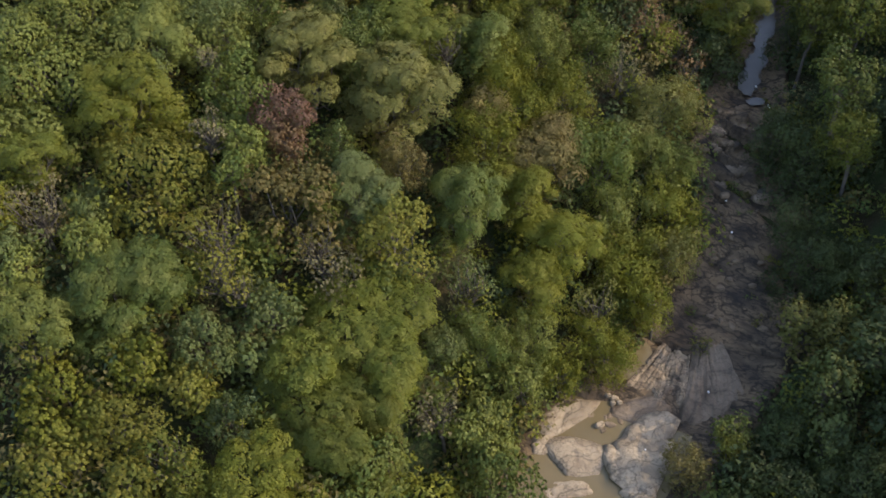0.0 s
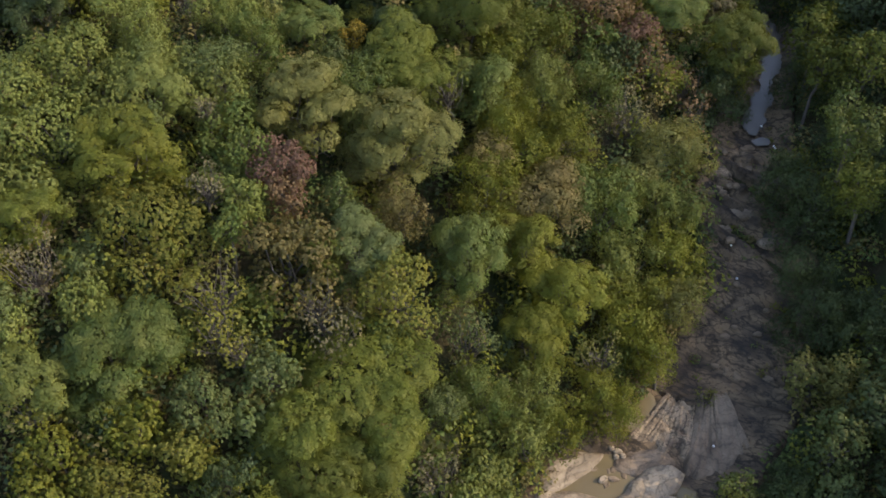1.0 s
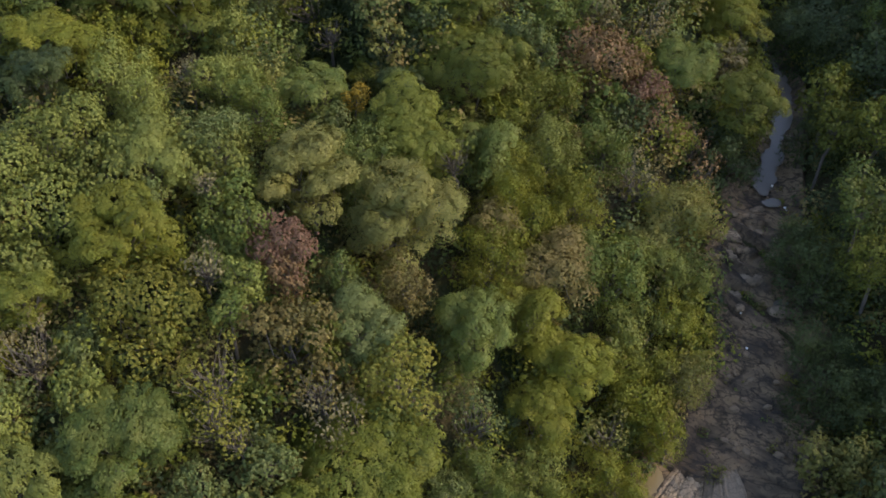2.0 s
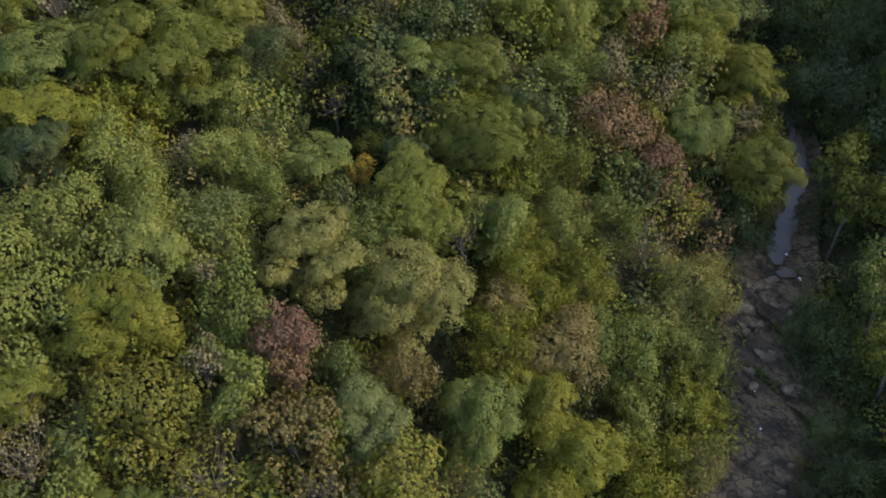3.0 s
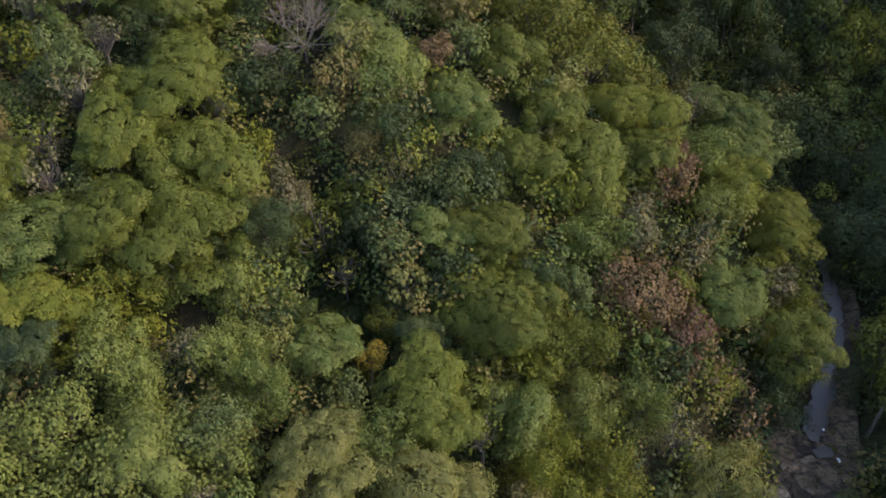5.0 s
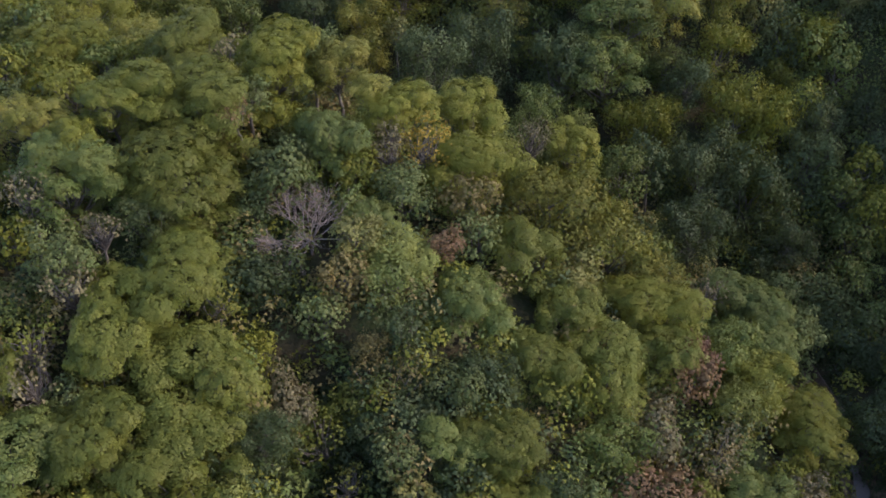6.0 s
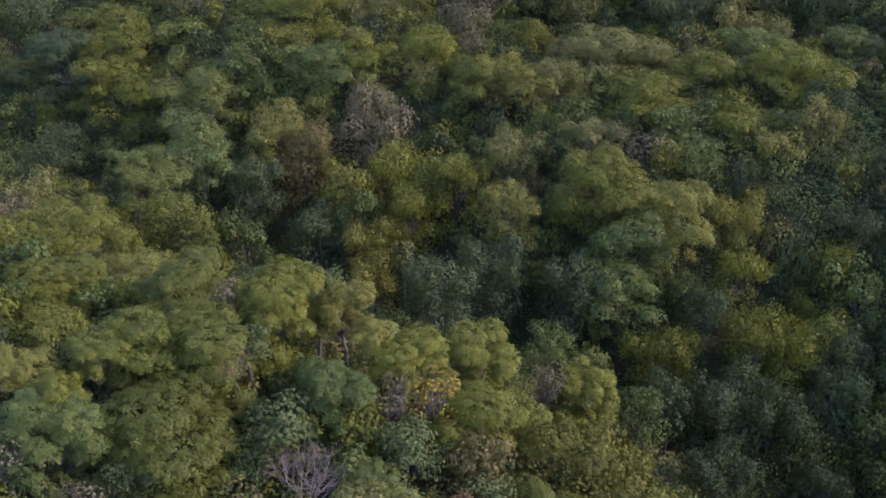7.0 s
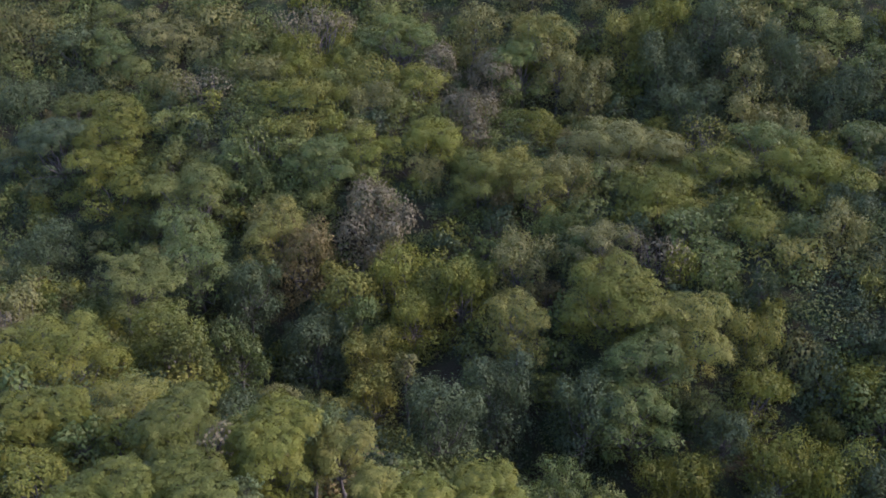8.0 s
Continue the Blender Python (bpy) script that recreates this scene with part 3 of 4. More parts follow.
def rosettes(p, out, each, length, rng):
    """Leaves that stand round the shoot tips, drooping outwards."""
    n = len(p)
    base = np.repeat(unit(out + rng.normal(0, 0.28, (n, 3)) + (0, 0, 0.3)), each, 0)
    flare = rng.normal(size=(n * each, 3))
    flare = unit(flare - (flare * base).sum(1, keepdims=True) * base)
    at = np.repeat(p, each, 0) + flare * length * rng.uniform(0.25, 0.6, (n * each, 1)) + base * length * rng.uniform(-0.15, 0.5, (n * each, 1))
    return at, base + flare * 0.34 + rng.normal(0, 0.12, at.shape), flare - base * 0.4


def crown_of(shape, R, rng, far):
    """Leaves of a crown of radius R about the origin, and the middles of its boughs."""
    coarse = (1.0, 1.3, 1.5)[far]
    mid, rad = lobes_of(shape, R, rng)
    if shape == "feather":
        p, out = skin_of(mid, rad, 0.50 * coarse, -0.35, rng, 0.30, 0.09)
        n, each = len(p), 52 if far == 0 else 26 if far == 1 else 16
        p = p + out * rng.uniform(-0.34, 0.12, (n, 1)) * min(1.0, R / 4)
        # each spray is a flat drooping frond of small leaflets
        up = unit(0.75 * out + (0, 0, 0.5) + rng.normal(0, 0.13, (n, 3)))
        fore = unit(out * (1, 1, 0.1) + rng.normal(0, 0.45, (n, 3)))
        fore = unit(fore - (fore * up).sum(1, keepdims=True) * up)
        across = np.cross(up, fore)
        size = rng.uniform(0.42, 0.80, (n, 1)) * coarse
        a, r = rng.uniform(0, 2 * np.pi, (n, each, 1)), np.sqrt(rng.uniform(0.02, 1, (n, each, 1)))
        u, v = r * np.cos(a), r * np.sin(a) * 0.7
        at = p[:, None] + size[:, None] * (u * fore[:, None] + v * across[:, None] - 0.28 * (u * u + v * v) * up[:, None])
        nor = up[:, None] + 0.34 * (u * fore[:, None] + v * across[:, None]) + rng.normal(0, 0.11, (n, each, 3))
        alo = u * fore[:, None] + v * across[:, None] + rng.normal(0, 0.35, (n, each, 3))
        geo = [leaves(at.reshape(-1, 3), nor.reshape(-1, 3), alo.reshape(-1, 3), 0.138 * coarse, 0.092 * coarse, rng, True)]
        backing = 0.5
    elif shape == "drape":
        p, out = skin_of(mid, rad, (0.35, 0.48, 0.55)[far], -0.6, rng, 0.38, 0.14)
        n, each = len(p), 8
        p = p + out * rng.normal(0, 0.10, (n, 1)) * coarse
        at = np.repeat(p, each, 0) + rng.normal(0, 0.17 * coarse, (n * each, 3))
        # loose shoots hang out below
        at[:, 2] -= np.where(rng.uniform(size=n * each) < 0.08, rng.uniform(0, 0.45 * R, n * each), 0)
        o = np.repeat(out, each, 0)
        geo = [leaves(at, o + (0, 0, 0.25) + rng.normal(0, 0.42, at.shape), o * 0.4 + (0, 0, -0.7) + rng.normal(0, 0.4, at.shape), 0.165 * coarse, 0.118 * coarse, rng, True)]
        backing = 0.7
    elif shape == "open":
        p, out = skin_of(mid, rad, 0.44 * coarse, -0.6, rng, 0.40, 0.30)
        keep = rng.uniform(size=len(p)) < 0.66
        p, out = p[keep], out[keep]
        p = p + out * rng.uniform(-0.4, 0.1, (len(p), 1))
        geo = [leaves(*rosettes(p, out, 8, 0.17 * coarse, rng), 0.17 * coarse, 0.11 * coarse, rng, True)]
        backing = 0.22
    else:
        p, out = skin_of(mid, rad, (0.41, 0.62, 0.72)[far], -0.5, rng, 0.30, 0.05)
        p = p + out * rng.uniform(-0.16, 0.10, (len(p), 1)) * coarse
        length = (0.16, 0.23, 0.26)[far]
        geo = [leaves(*rosettes(p, out, 22 if far == 0 else 16, length, rng), length, 0.6 * length, rng, far > 0)]
        backing = 0.85
    # broader shaded leaves behind, that close the view through the crown
    q, o = skin_of(mid, rad * 0.80, 0.26 * coarse, -0.4, rng)
    keep = rng.uniform(size=len(q)) < backing
    q, o = q[keep] - o[keep] * rng.uniform(0, 0.3, (keep.sum(), 1)), o[keep]
    geo.append(leaves(q, o + (0, 0, 0.3) + rng.normal(0, 0.2, q.shape), rng.normal(size=q.shape), 0.27 * coarse, 0.24 * coarse, rng, True))
    verts, tris = joined(geo)
    # the crown reaches R to the side and 0.8 R up
    verts = verts * (R / np.percentile(np.hypot(verts[:, 0], verts[:, 1]), 97))
    lift = 0.8 * R - np.percentile(verts[:, 2], 99.5)
    boughs = mid if shape != "open" else np.concatenate([mid, p[:: max(1, len(p) // 22)]])
    return (verts + (0, 0, lift), tris), boughs + (0, 0, lift)


def limb(a, b, r0, r1, rng, sag=0.12, steps=3, sides=4):
    a, b = np.asarray(a, float), np.asarray(b, float)
    t = np.linspace(0, 1, steps)[:, None]
    bend = rng.normal(0, sag, 3) * np.linalg.norm(b - a)
    path = a + (b - a) * t + bend * np.sin(np.pi * t) + np.array([0, 0, 0.25]) * np.linalg.norm(b - a) * (t - 1) * t
    return tube(path, np.linspace(r0, r1, steps), sides)


def trunk_of(H, R, mid, rng):
    """A trunk that forks into a limb for each clump; the crown's middle is at H - 0.8 R."""
    c = np.array([0, 0, H - 0.8 * R])
    fork = c - np.array([0, 0, 0.75 * R])
    r = 0.035 * R + 0.03
    lean = rng.normal(0, 0.05 * H, 2)
    pieces = [tube([(lean[0], lean[1], -1.5 * H), (lean[0] * 0.9, lean[1] * 0.9, 0.15 * H), (lean[0] * 0.4, lean[1] * 0.4, fork[2] * 0.6), tuple(fork), tuple(fork + (0, 0, 0.5 * R))],
                   [r * 1.9, r * 1.25, r * 1.05, r * 0.9, r * 0.5], 7)]
    for m in mid:
        pieces.append(limb(fork + (0, 0, rng.uniform(-0.2, 0.3) * R), c + m * 0.85, r * 0.5, r * 0.14, rng))
    return joined(pieces)


SIZES = {"s": 2.0, "m": 3.1, "l": 4.5, "xl": 6.5}
SHELF = {}


def variants(shape, size, far):
    """Four crowns with their trunks of one shape and size; built when first wanted."""
    key = (shape, size, far)
    if key not in SHELF:
        made = []
        for i in range(3 if far or size == "xl" else 4):
            rng = np.random.default_rng(hash_of(shape) * 100 + list(SIZES).index(size) * 10 + i + 50 * far)
            R = SIZES[size]
            H = TALL[shape] * R
            (v, t), mid = crown_of(shape, R, rng, far)
            v = v + (0, 0, H - 0.8 * R)
            made.append((mesh_of("crown", v, t, LEAF["green"]), mesh_of("trunk", *trunk_of(H, R, mid, rng), BARK, True), R, H))
        SHELF[key] = made
    return SHELF[key]


def hash_of(word):
    return sum((i + 1) * ord(ch) for i, ch in enumerate(word)) % 997


WORDS = {
    "green": "mid-green", "olive": "olive-green", "deep": "deep olive-green", "greyolive": "greyish olive", "light": "light green", "yellow": "yellowing olive", "grey": "grey-green", "dusty": "dusty grey-brown",
    "brown": "brownish olive", "dustyred": "dusty reddish-brown", "russet": "russet-red", "amber": "amber-yellow", "dark": "dark green", "hazed": "haze-tinted dark green", "slate": "muted olive",
}
KINDS = {
    "clump": ("broadleaf_tree", "{} broadleaf tree with a dense crown of leaf rosettes"),
    "feather": ("feathery_tree", "{} feathery-leaved tree with flat layered foliage pads"),
    "open": ("sparse_tree", "{} thinly leaved tree with branches showing through"),
    "drape": ("vine_draped_tree", "{} tree draped in hanging vines and creepers"),
}
PLANTED = []
SWELL = 1.16


def plant(shape, tint, x, y, top, r, rough=False, shrub=False):
    """A tree whose crown of radius r has its top at the height top."""
    r = r * SWELL * (1.1 if shape == "feather" else 1.0)
    size = "s" if r < 2.5 else "m" if r < 3.8 else "l" if r < 5.5 else "xl"
    far = 1 if shrub or not rough and y > 125 or rough and y < 75 else 2 if rough else 0
    made = variants(shape, size, far)
    rnd = random.Random(int(x * 131) * 7 + int(y * 57))
    crown_me, trunk_me, R, H = made[rnd.randrange(len(made))]
    s = r / R
    z0 = ground_at(x, y)
    name, label = KINDS[shape]
    if shrub:
        name, label = "shrub", "{} leafy shrub in a gap between the trees"
    tree = new(name)
    tree.empty_display_size = 0.5
    wide = rnd.uniform(0.88, 1.14)
    high = rnd.uniform(0.95, 1.12) if shape == "feather" else rnd.uniform(1.15, 1.35) if y > 125 else rnd.uniform(1.0, 1.18)
    tree.matrix_world = pose(x, y, z0, rnd.uniform(-6, 6), rnd.uniform(-6, 6), rnd.uniform(0, 360)) @ Matrix.Diagonal((s * wide, s / wide, s * high, 1))
    lift = (top - z0) / (s * high) - H
    tagged(tree, label.format(WORDS[tint]), *(("shrub", "shrubs of the forest") if shrub else ("tree", "trees of the forest")))
    for part_name, me, mat in (("trunk", trunk_me, BARK), ("crown", crown_me, LEAF[tint])):
        ob = new(part_name, me)
        ob.parent = tree
        ob.location = (0, 0, lift)
        ob.material_slots[0].link = "OBJECT"
        ob.material_slots[0].material = mat
    PLANTED.append((x, y, r * (0.6 if shape == "open" else 1.0)))
    return tree


def bare_tree(x, y, top, r, seed):
    """A leafless tree: limbs that fork three times, wider than high."""
    rng = np.random.default_rng(seed)
    z0 = ground_at(x, y)
    H = top - z0
    fork = np.array([0, 0, H - 0.8 * r])
    trunk = tube([(0.1, 0, -0.8), (0.1, 0.05, fork[2] * 0.5), tuple(fork)], [0.16, 0.12, 0.09], 7)
    pieces = []
    for i in range(15):
        a = i * 2.399 + rng.uniform(-0.3, 0.3)
        e = rng.uniform(0.12, 0.7) if i % 5 else rng.uniform(0.7, 1.2)
        d = np.array([np.cos(a) * np.cos(e), np.sin(a) * np.cos(e), np.sin(e)])
        mid = fork + d * r * 0.5
        pieces.append(limb(fork + d * r * 0.02, mid, 0.062, 0.034, rng, 0.10))
        for _ in range(5):
            d2 = unit(d + rng.normal(0, 0.45, 3) + (0, 0, 0.08))
            end = mid + d2 * r * rng.uniform(0.3, 0.5)
            pieces.append(limb(mid, end, 0.028, 0.015, rng, 0.10))
            for _ in range(9):
                d3 = unit(d2 + rng.normal(0, 0.6, 3) + (0, 0, 0.1))
                st = mid + (end - mid) * rng.uniform(0.3, 1.0)
                pieces.append(limb(st, st + d3 * r * rng.uniform(0.14, 0.3), 0.014, 0.008, rng, 0.08, 3, 3))
    tree = new("bare_tree")
    tree.matrix_world = pose(x, y, z0, 0, 0, 0)
    tagged(tree, "leafless pale grey tree with a wide fan of fine branches", "tree", "trees of the forest")
    for part_name, geo in (("trunk", trunk), ("crown", joined(pieces))):
        new(part_name, mesh_of(part_name, *geo, BARE, True)).parent = tree
    PLANTED.append((x, y, r))
    return tree


plant("clump", "light", -29.2, 60.6, 25.4, 4.8)
plant("clump", "light", -24.9, 63.6, 25.0, 2.6)
plant("feather", "light", -21.8, 65.1, 24.8, 2.5)
plant("feather", "olive", -23.3, 58.9, 23.8, 3.0)
plant("clump", "grey", -20.8, 60.5, 23.5, 1.4)
plant("clump", "light", -17.8, 65.8, 24.3, 3.0)
plant("clump", "green", -15.2, 61.6, 22.9, 2.6)
plant("open", "dusty", -17.0, 62.0, 23.1, 1.1)
plant("feather", "greyolive", -10.5, 66.4, 22.9, 3.5)
plant("clump", "russet", -12.3, 59.0, 21.6, 2.3)
plant("clump", "dustyred", -10.8, 57.1, 20.4, 1.6)
plant("open", "dusty", -17.3, 56.0, 21.7, 1.6)
plant("clump", "light", -14.4, 56.4, 21.2, 1.6)
plant("clump", "green", -15.1, 53.9, 20.5, 1.3)
plant("clump", "yellow", -20.6, 53.5, 21.6, 3.9)
plant("feather", "deep", -28.6, 53.6, 21.8, 2.1)
plant("open", "dusty", -27.6, 50.1, 20.8, 2.4)
plant("clump", "grey", -28.9, 46.9, 19.1, 1.8)
plant("feather", "green", -21.3, 45.2, 17.9, 3.7)
plant("clump", "light", -24.1, 47.2, 19.0, 1.7)
plant("open", "yellow", -15.7, 50.0, 19.3, 2.9)
plant("open", "yellow", -15.1, 47.0, 17.9, 2.2)
plant("clump", "brown", -11.3, 52.9, 19.4, 3.2)
plant("feather", "grey", -6.6, 55.2, 18.3, 2.6)
plant("clump", "green", -7.8, 57.9, 19.5, 1.2)
plant("clump", "deep", -8.4, 53.1, 18.1, 1.4)
plant("clump", "yellow", -3.4, 51.6, 17.4, 2.9)
plant("open", "brown", -8.6, 50.0, 17.0, 2.0)
plant("feather", "greyolive", -3.8, 65.7, 20.5, 3.9)
plant("drape", "green", -6.0, 68.4, 21.7, 2.6)
plant("feather", "deep", -2.5, 71.4, 21.0, 2.4)
plant("open", "deep", 0.2, 70.8, 19.7, 1.8)
plant("drape", "brown", -3.6, 59.2, 17.0, 1.9)
plant("feather", "green", 1.8, 58.1, 15.0, 2.8)
plant("drape", "olive", 3.4, 62.9, 16.0, 2.6)
plant("feather", "olive", 6.6, 60.0, 13.4, 2.5)
plant("drape", "olive", 5.5, 69.7, 17.5, 3.7)
plant("feather", "green", 4.1, 73.5, 19.1, 2.8)
plant("drape", "light", 8.7, 75.2, 17.8, 2.5)
plant("drape", "green", 13.5, 77.2, 16.8, 3.0)
plant("drape", "olive", 11.0, 70.9, 15.5, 2.4)
plant("open", "dustyred", 18.6, 80.4, 15.9, 2.8)
plant("open", "dusty", 16.1, 74.5, 14.6, 2.2)
plant("open", "dustyred", 22.7, 77.2, 13.0, 2.0)
plant("drape", "greyolive", 20.0, 72.8, 12.8, 3.5)
plant("drape", "dark", 25.4, 80.4, 13.6, 3.1)
plant("drape", "green", 13.1, 65.3, 12.9, 3.2)
plant("drape", "light", 19.2, 66.5, 11.1, 2.8)
plant("drape", "light", 14.7, 60.3, 10.4, 3.1)
plant("drape", "olive", 19.2, 62.2, 9.7, 2.6)
plant("feather", "olive", 9.7, 57.5, 11.0, 2.7)
plant("drape", "olive", 15.4, 56.7, 8.6, 2.9)
plant("drape", "greyolive", 19.0, 58.0, 8.3, 2.2)
plant("feather", "olive", 7.2, 52.9, 9.9, 2.6)
plant("open", "grey", 1.9, 51.1, 11.7, 2.5)
plant("open", "greyolive", 12.5, 52.9, 7.8, 2.2)
plant("drape", "olive", 17.0, 53.7, 6.9, 2.0)
plant("drape", "olive", 12.7, 50.1, 6.4, 2.4)
plant("drape", "light", 6.6, 48.6, 8.1, 2.4)
plant("drape", "green", 3.2, 47.9, 9.6, 2.2)
plant("drape", "olive", 8.9, 47.6, 6.4, 1.9)
plant("drape", "light", 5.7, 45.7, 7.2, 2.0)
plant("drape", "grey", 0.2, 46.2, 10.6, 1.5)
plant("feather", "deep", -6.8, 44.6, 13.9, 5.7)
plant("feather", "deep", -8.2, 39.0, 12.4, 4.4)
plant("clump", "light", 2.6, 41.2, 7.6, 2.8)
plant("clump", "green", 3.7, 37.9, 6.5, 2.7)
plant("clump", "green", -5.2, 35.3, 10.5, 3.0)
plant("feather", "olive", -11.8, 33.9, 11.7, 2.9)
plant("open", "yellow", -17.0, 34.9, 12.9, 2.0)
plant("clump", "yellow", -20.5, 36.9, 14.0, 2.2)
plant("clump", "olive", -24.1, 38.3, 14.8, 3.0)
plant("clump", "yellow", -24.6, 34.6, 13.5, 3.0)
plant("clump", "yellow", -19.8, 33.6, 12.8, 1.8)
plant("feather", "light", -27.0, 43.1, 17.0, 2.7)
plant("clump", "grey", -15.6, 42.1, 15.7, 2.2)
plant("clump", "olive", -19.7, 40.5, 15.5, 2.0)
plant("open", "yellow", -25.9, 40.9, 15.8, 1.7)
plant("clump", "yellow", -16.4, 39.4, 14.6, 1.8)
plant("clump", "grey", -11.5, 44.8, 15.8, 1.7)
plant("open", "dusty", -7.2, 48.4, 15.7, 2.3)
plant("clump", "green", -3.8, 48.6, 13.9, 1.7)
plant("drape", "dark", -13.8, 37.9, 13.4, 2.1)
plant("open", "dusty", -0.2, 40.9, 9.1, 1.7)
plant("open", "yellow", -13.3, 45.4, 16.7, 1.5)
plant("clump", "light", -28.3, 45.5, 18.3, 1.6)
# right bank: the dark trees have the bank's shade put into their leaf colour
plant("clump", "dark", 35.0, 71.3, 15.3, 2.7)
plant("clump", "green", 33.0, 66.8, 19.8, 2.5)
plant("drape", "deep", 33.6, 63.4, 16.2, 2.0)
plant("drape", "dark", 35.1, 81.9, 14.6, 3.4)
plant("clump", "deep", 37.2, 76.5, 19.2, 2.5)
plant("clump", "deep", 34.3, 81.9, 19.0, 2.0)
plant("clump", "deep", 33.8, 77.8, 17.8, 2.0)
plant("clump", "greyolive", 28.5, 50.5, 7.5, 2.0)
plant("clump", "greyolive", 30.6, 49.2, 8.5, 2.2)
plant("clump", "grey", 27.6, 43.7, 9.4, 1.8)
plant("clump", "grey", 27.8, 41.1, 6.9, 2.0)
plant("clump", "light", 21.3, 42.2, 4.6, 1.5)
plant("clump", "yellow", 20.9, 41.0, 4.2, 1.0)
plant("open", "olive", 21.1, 51.6, 2.7, 0.9)
plant("drape", "brown", 17.9, 40.3, 4.0, 1.7)
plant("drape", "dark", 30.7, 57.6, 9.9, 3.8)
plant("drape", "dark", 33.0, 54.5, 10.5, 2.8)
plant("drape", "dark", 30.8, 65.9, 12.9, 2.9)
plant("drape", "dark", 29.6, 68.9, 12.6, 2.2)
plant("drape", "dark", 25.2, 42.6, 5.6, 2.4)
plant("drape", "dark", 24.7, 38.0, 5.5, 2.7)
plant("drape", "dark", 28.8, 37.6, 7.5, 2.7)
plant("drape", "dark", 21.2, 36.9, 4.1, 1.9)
plant("feather", "deep", -22.5, 87.9, 30.6, 4.2)
plant("feather", "deep", -21.8, 82.1, 28.5, 4.2)
plant("feather", "deep", -27.2, 82.9, 29.7, 3.5)
plant("feather", "green", -33.1, 80.5, 29.3, 4.3)
plant("open", "dusty", -32.4, 85.5, 31.0, 1.9)
plant("feather", "deep", -36.0, 86.3, 31.4, 2.5)
plant("feather", "olive", -31.8, 75.3, 27.6, 3.2)
plant("feather", "dark", -31.2, 72.0, 26.8, 2.5)
plant("drape", "light", -25.5, 72.6, 26.6, 2.9)
plant("clump", "light", -28.1, 67.6, 25.9, 2.6)
plant("drape", "light", -23.5, 70.6, 25.7, 1.8)
plant("drape", "light", -22.3, 67.2, 25.0, 2.7)
plant("open", "dusty", -20.3, 73.5, 25.7, 1.2)
plant("drape", "light", -17.6, 73.9, 25.4, 2.6)
plant("drape", "green", -15.2, 72.1, 24.5, 2.4)
plant("drape", "grey", -17.7, 68.7, 24.5, 2.7)
plant("feather", "green", -11.9, 76.5, 22.1, 2.9)
plant("clump", "light", -29.2, 65.0, 25.6, 2.4)
plant("clump", "dusty", -15.9, 88.9, 26.4, 2.4)
# tints beside the gully are a step darker, in place of its shade
plant("open", "deep", -12.6, 87.4, 25.0, 2.6)
plant("drape", "dark", -16.8, 84.4, 27.6, 2.2)
plant("open", "yellow", -10.4, 84.4, 22.6, 1.7)
plant("open", "brown", -7.7, 91.0, 27.6, 2.8)
plant("clump", "grey", -6.9, 84.4, 25.0, 1.7)
plant("clump", "grey", -2.7, 90.9, 26.8, 2.5)
plant("feather", "green", -3.6, 86.0, 25.0, 2.3)
plant("feather", "deep", 1.0, 87.0, 24.5, 3.1)
plant("clump", "green", -13.2, 79.4, 22.8, 0.6)
plant("feather", "deep", 2.0, 81.1, 22.2, 4.5)
plant("feather", "dark", -4.4, 78.8, 20.4, 2.0)
plant("clump", "amber", -7.8, 75.7, 20.5, 1.0)
plant("clump", "grey", -9.7, 73.0, 20.7, 1.7)
plant("feather", "deep", -3.6, 74.2, 21.8, 3.5)
plant("drape", "deep", 8.1, 80.2, 19.8, 2.9)
plant("clump", "grey", 8.2, 84.3, 21.3, 1.7)
plant("drape", "dark", -0.0, 92.2, 26.8, 2.4)
plant("feather", "deep", 4.2, 93.5, 26.3, 3.0)
plant("feather", "deep", 8.8, 95.1, 25.7, 3.9)
plant("drape", "green", 9.9, 88.9, 22.7, 2.7)
plant("drape", "dark", 5.3, 85.0, 22.5, 1.9)
plant("clump", "dusty", 13.6, 90.9, 22.2, 2.8)
plant("clump", "dustyred", 13.3, 85.2, 20.1, 3.9)
plant("clump", "russet", 17.8, 82.9, 17.2, 2.3)
plant("clump", "dustyred", 17.1, 96.5, 22.9, 2.1)
plant("feather", "deep", 14.5, 97.3, 24.4, 2.6)
plant("drape", "green", 20.4, 99.7, 22.5, 3.0)
plant("feather", "green", 25.3, 103.2, 20.2, 3.0)
plant("drape", "light", 21.6, 95.6, 20.7, 2.6)
plant("open", "dusty", 18.8, 90.0, 19.9, 2.8)
plant("feather", "olive", 27.9, 95.4, 17.8, 3.5)
plant("feather", "green", 21.9, 86.9, 17.4, 3.1)
plant("clump", "dusty", 26.4, 89.0, 16.5, 1.8)
plant("drape", "olive", 28.5, 86.7, 14.9, 2.9)
plant("drape", "olive", 26.9, 83.4, 14.0, 2.4)
plant("feather", "deep", 26.9, 81.6, 17.4, 2.5)
plant("open", "dustyred", 22.2, 79.6, 13.9, 1.9)
plant("clump", "grey", 29.8, 106.9, 17.7, 2.7)
plant("clump", "grey", 36.6, 112.2, 14.5, 3.2)
plant("drape", "dark", 35.2, 98.7, 14.6, 4.1)
plant("drape", "dark", 41.9, 106.2, 16.7, 4.9)
plant("drape", "dark", 38.6, 94.3, 15.9, 3.5)
plant("clump", "olive", 37.7, 87.1, 15.2, 2.3)
plant("feather", "green", -34.5, 102.3, 38.1, 3.5)
plant("open", "dusty", -37.1, 100.1, 37.1, 2.4)
plant("feather", "olive", -34.0, 104.6, 38.6, 2.4)
plant("feather", "deep", -26.2, 104.5, 37.4, 5.0)
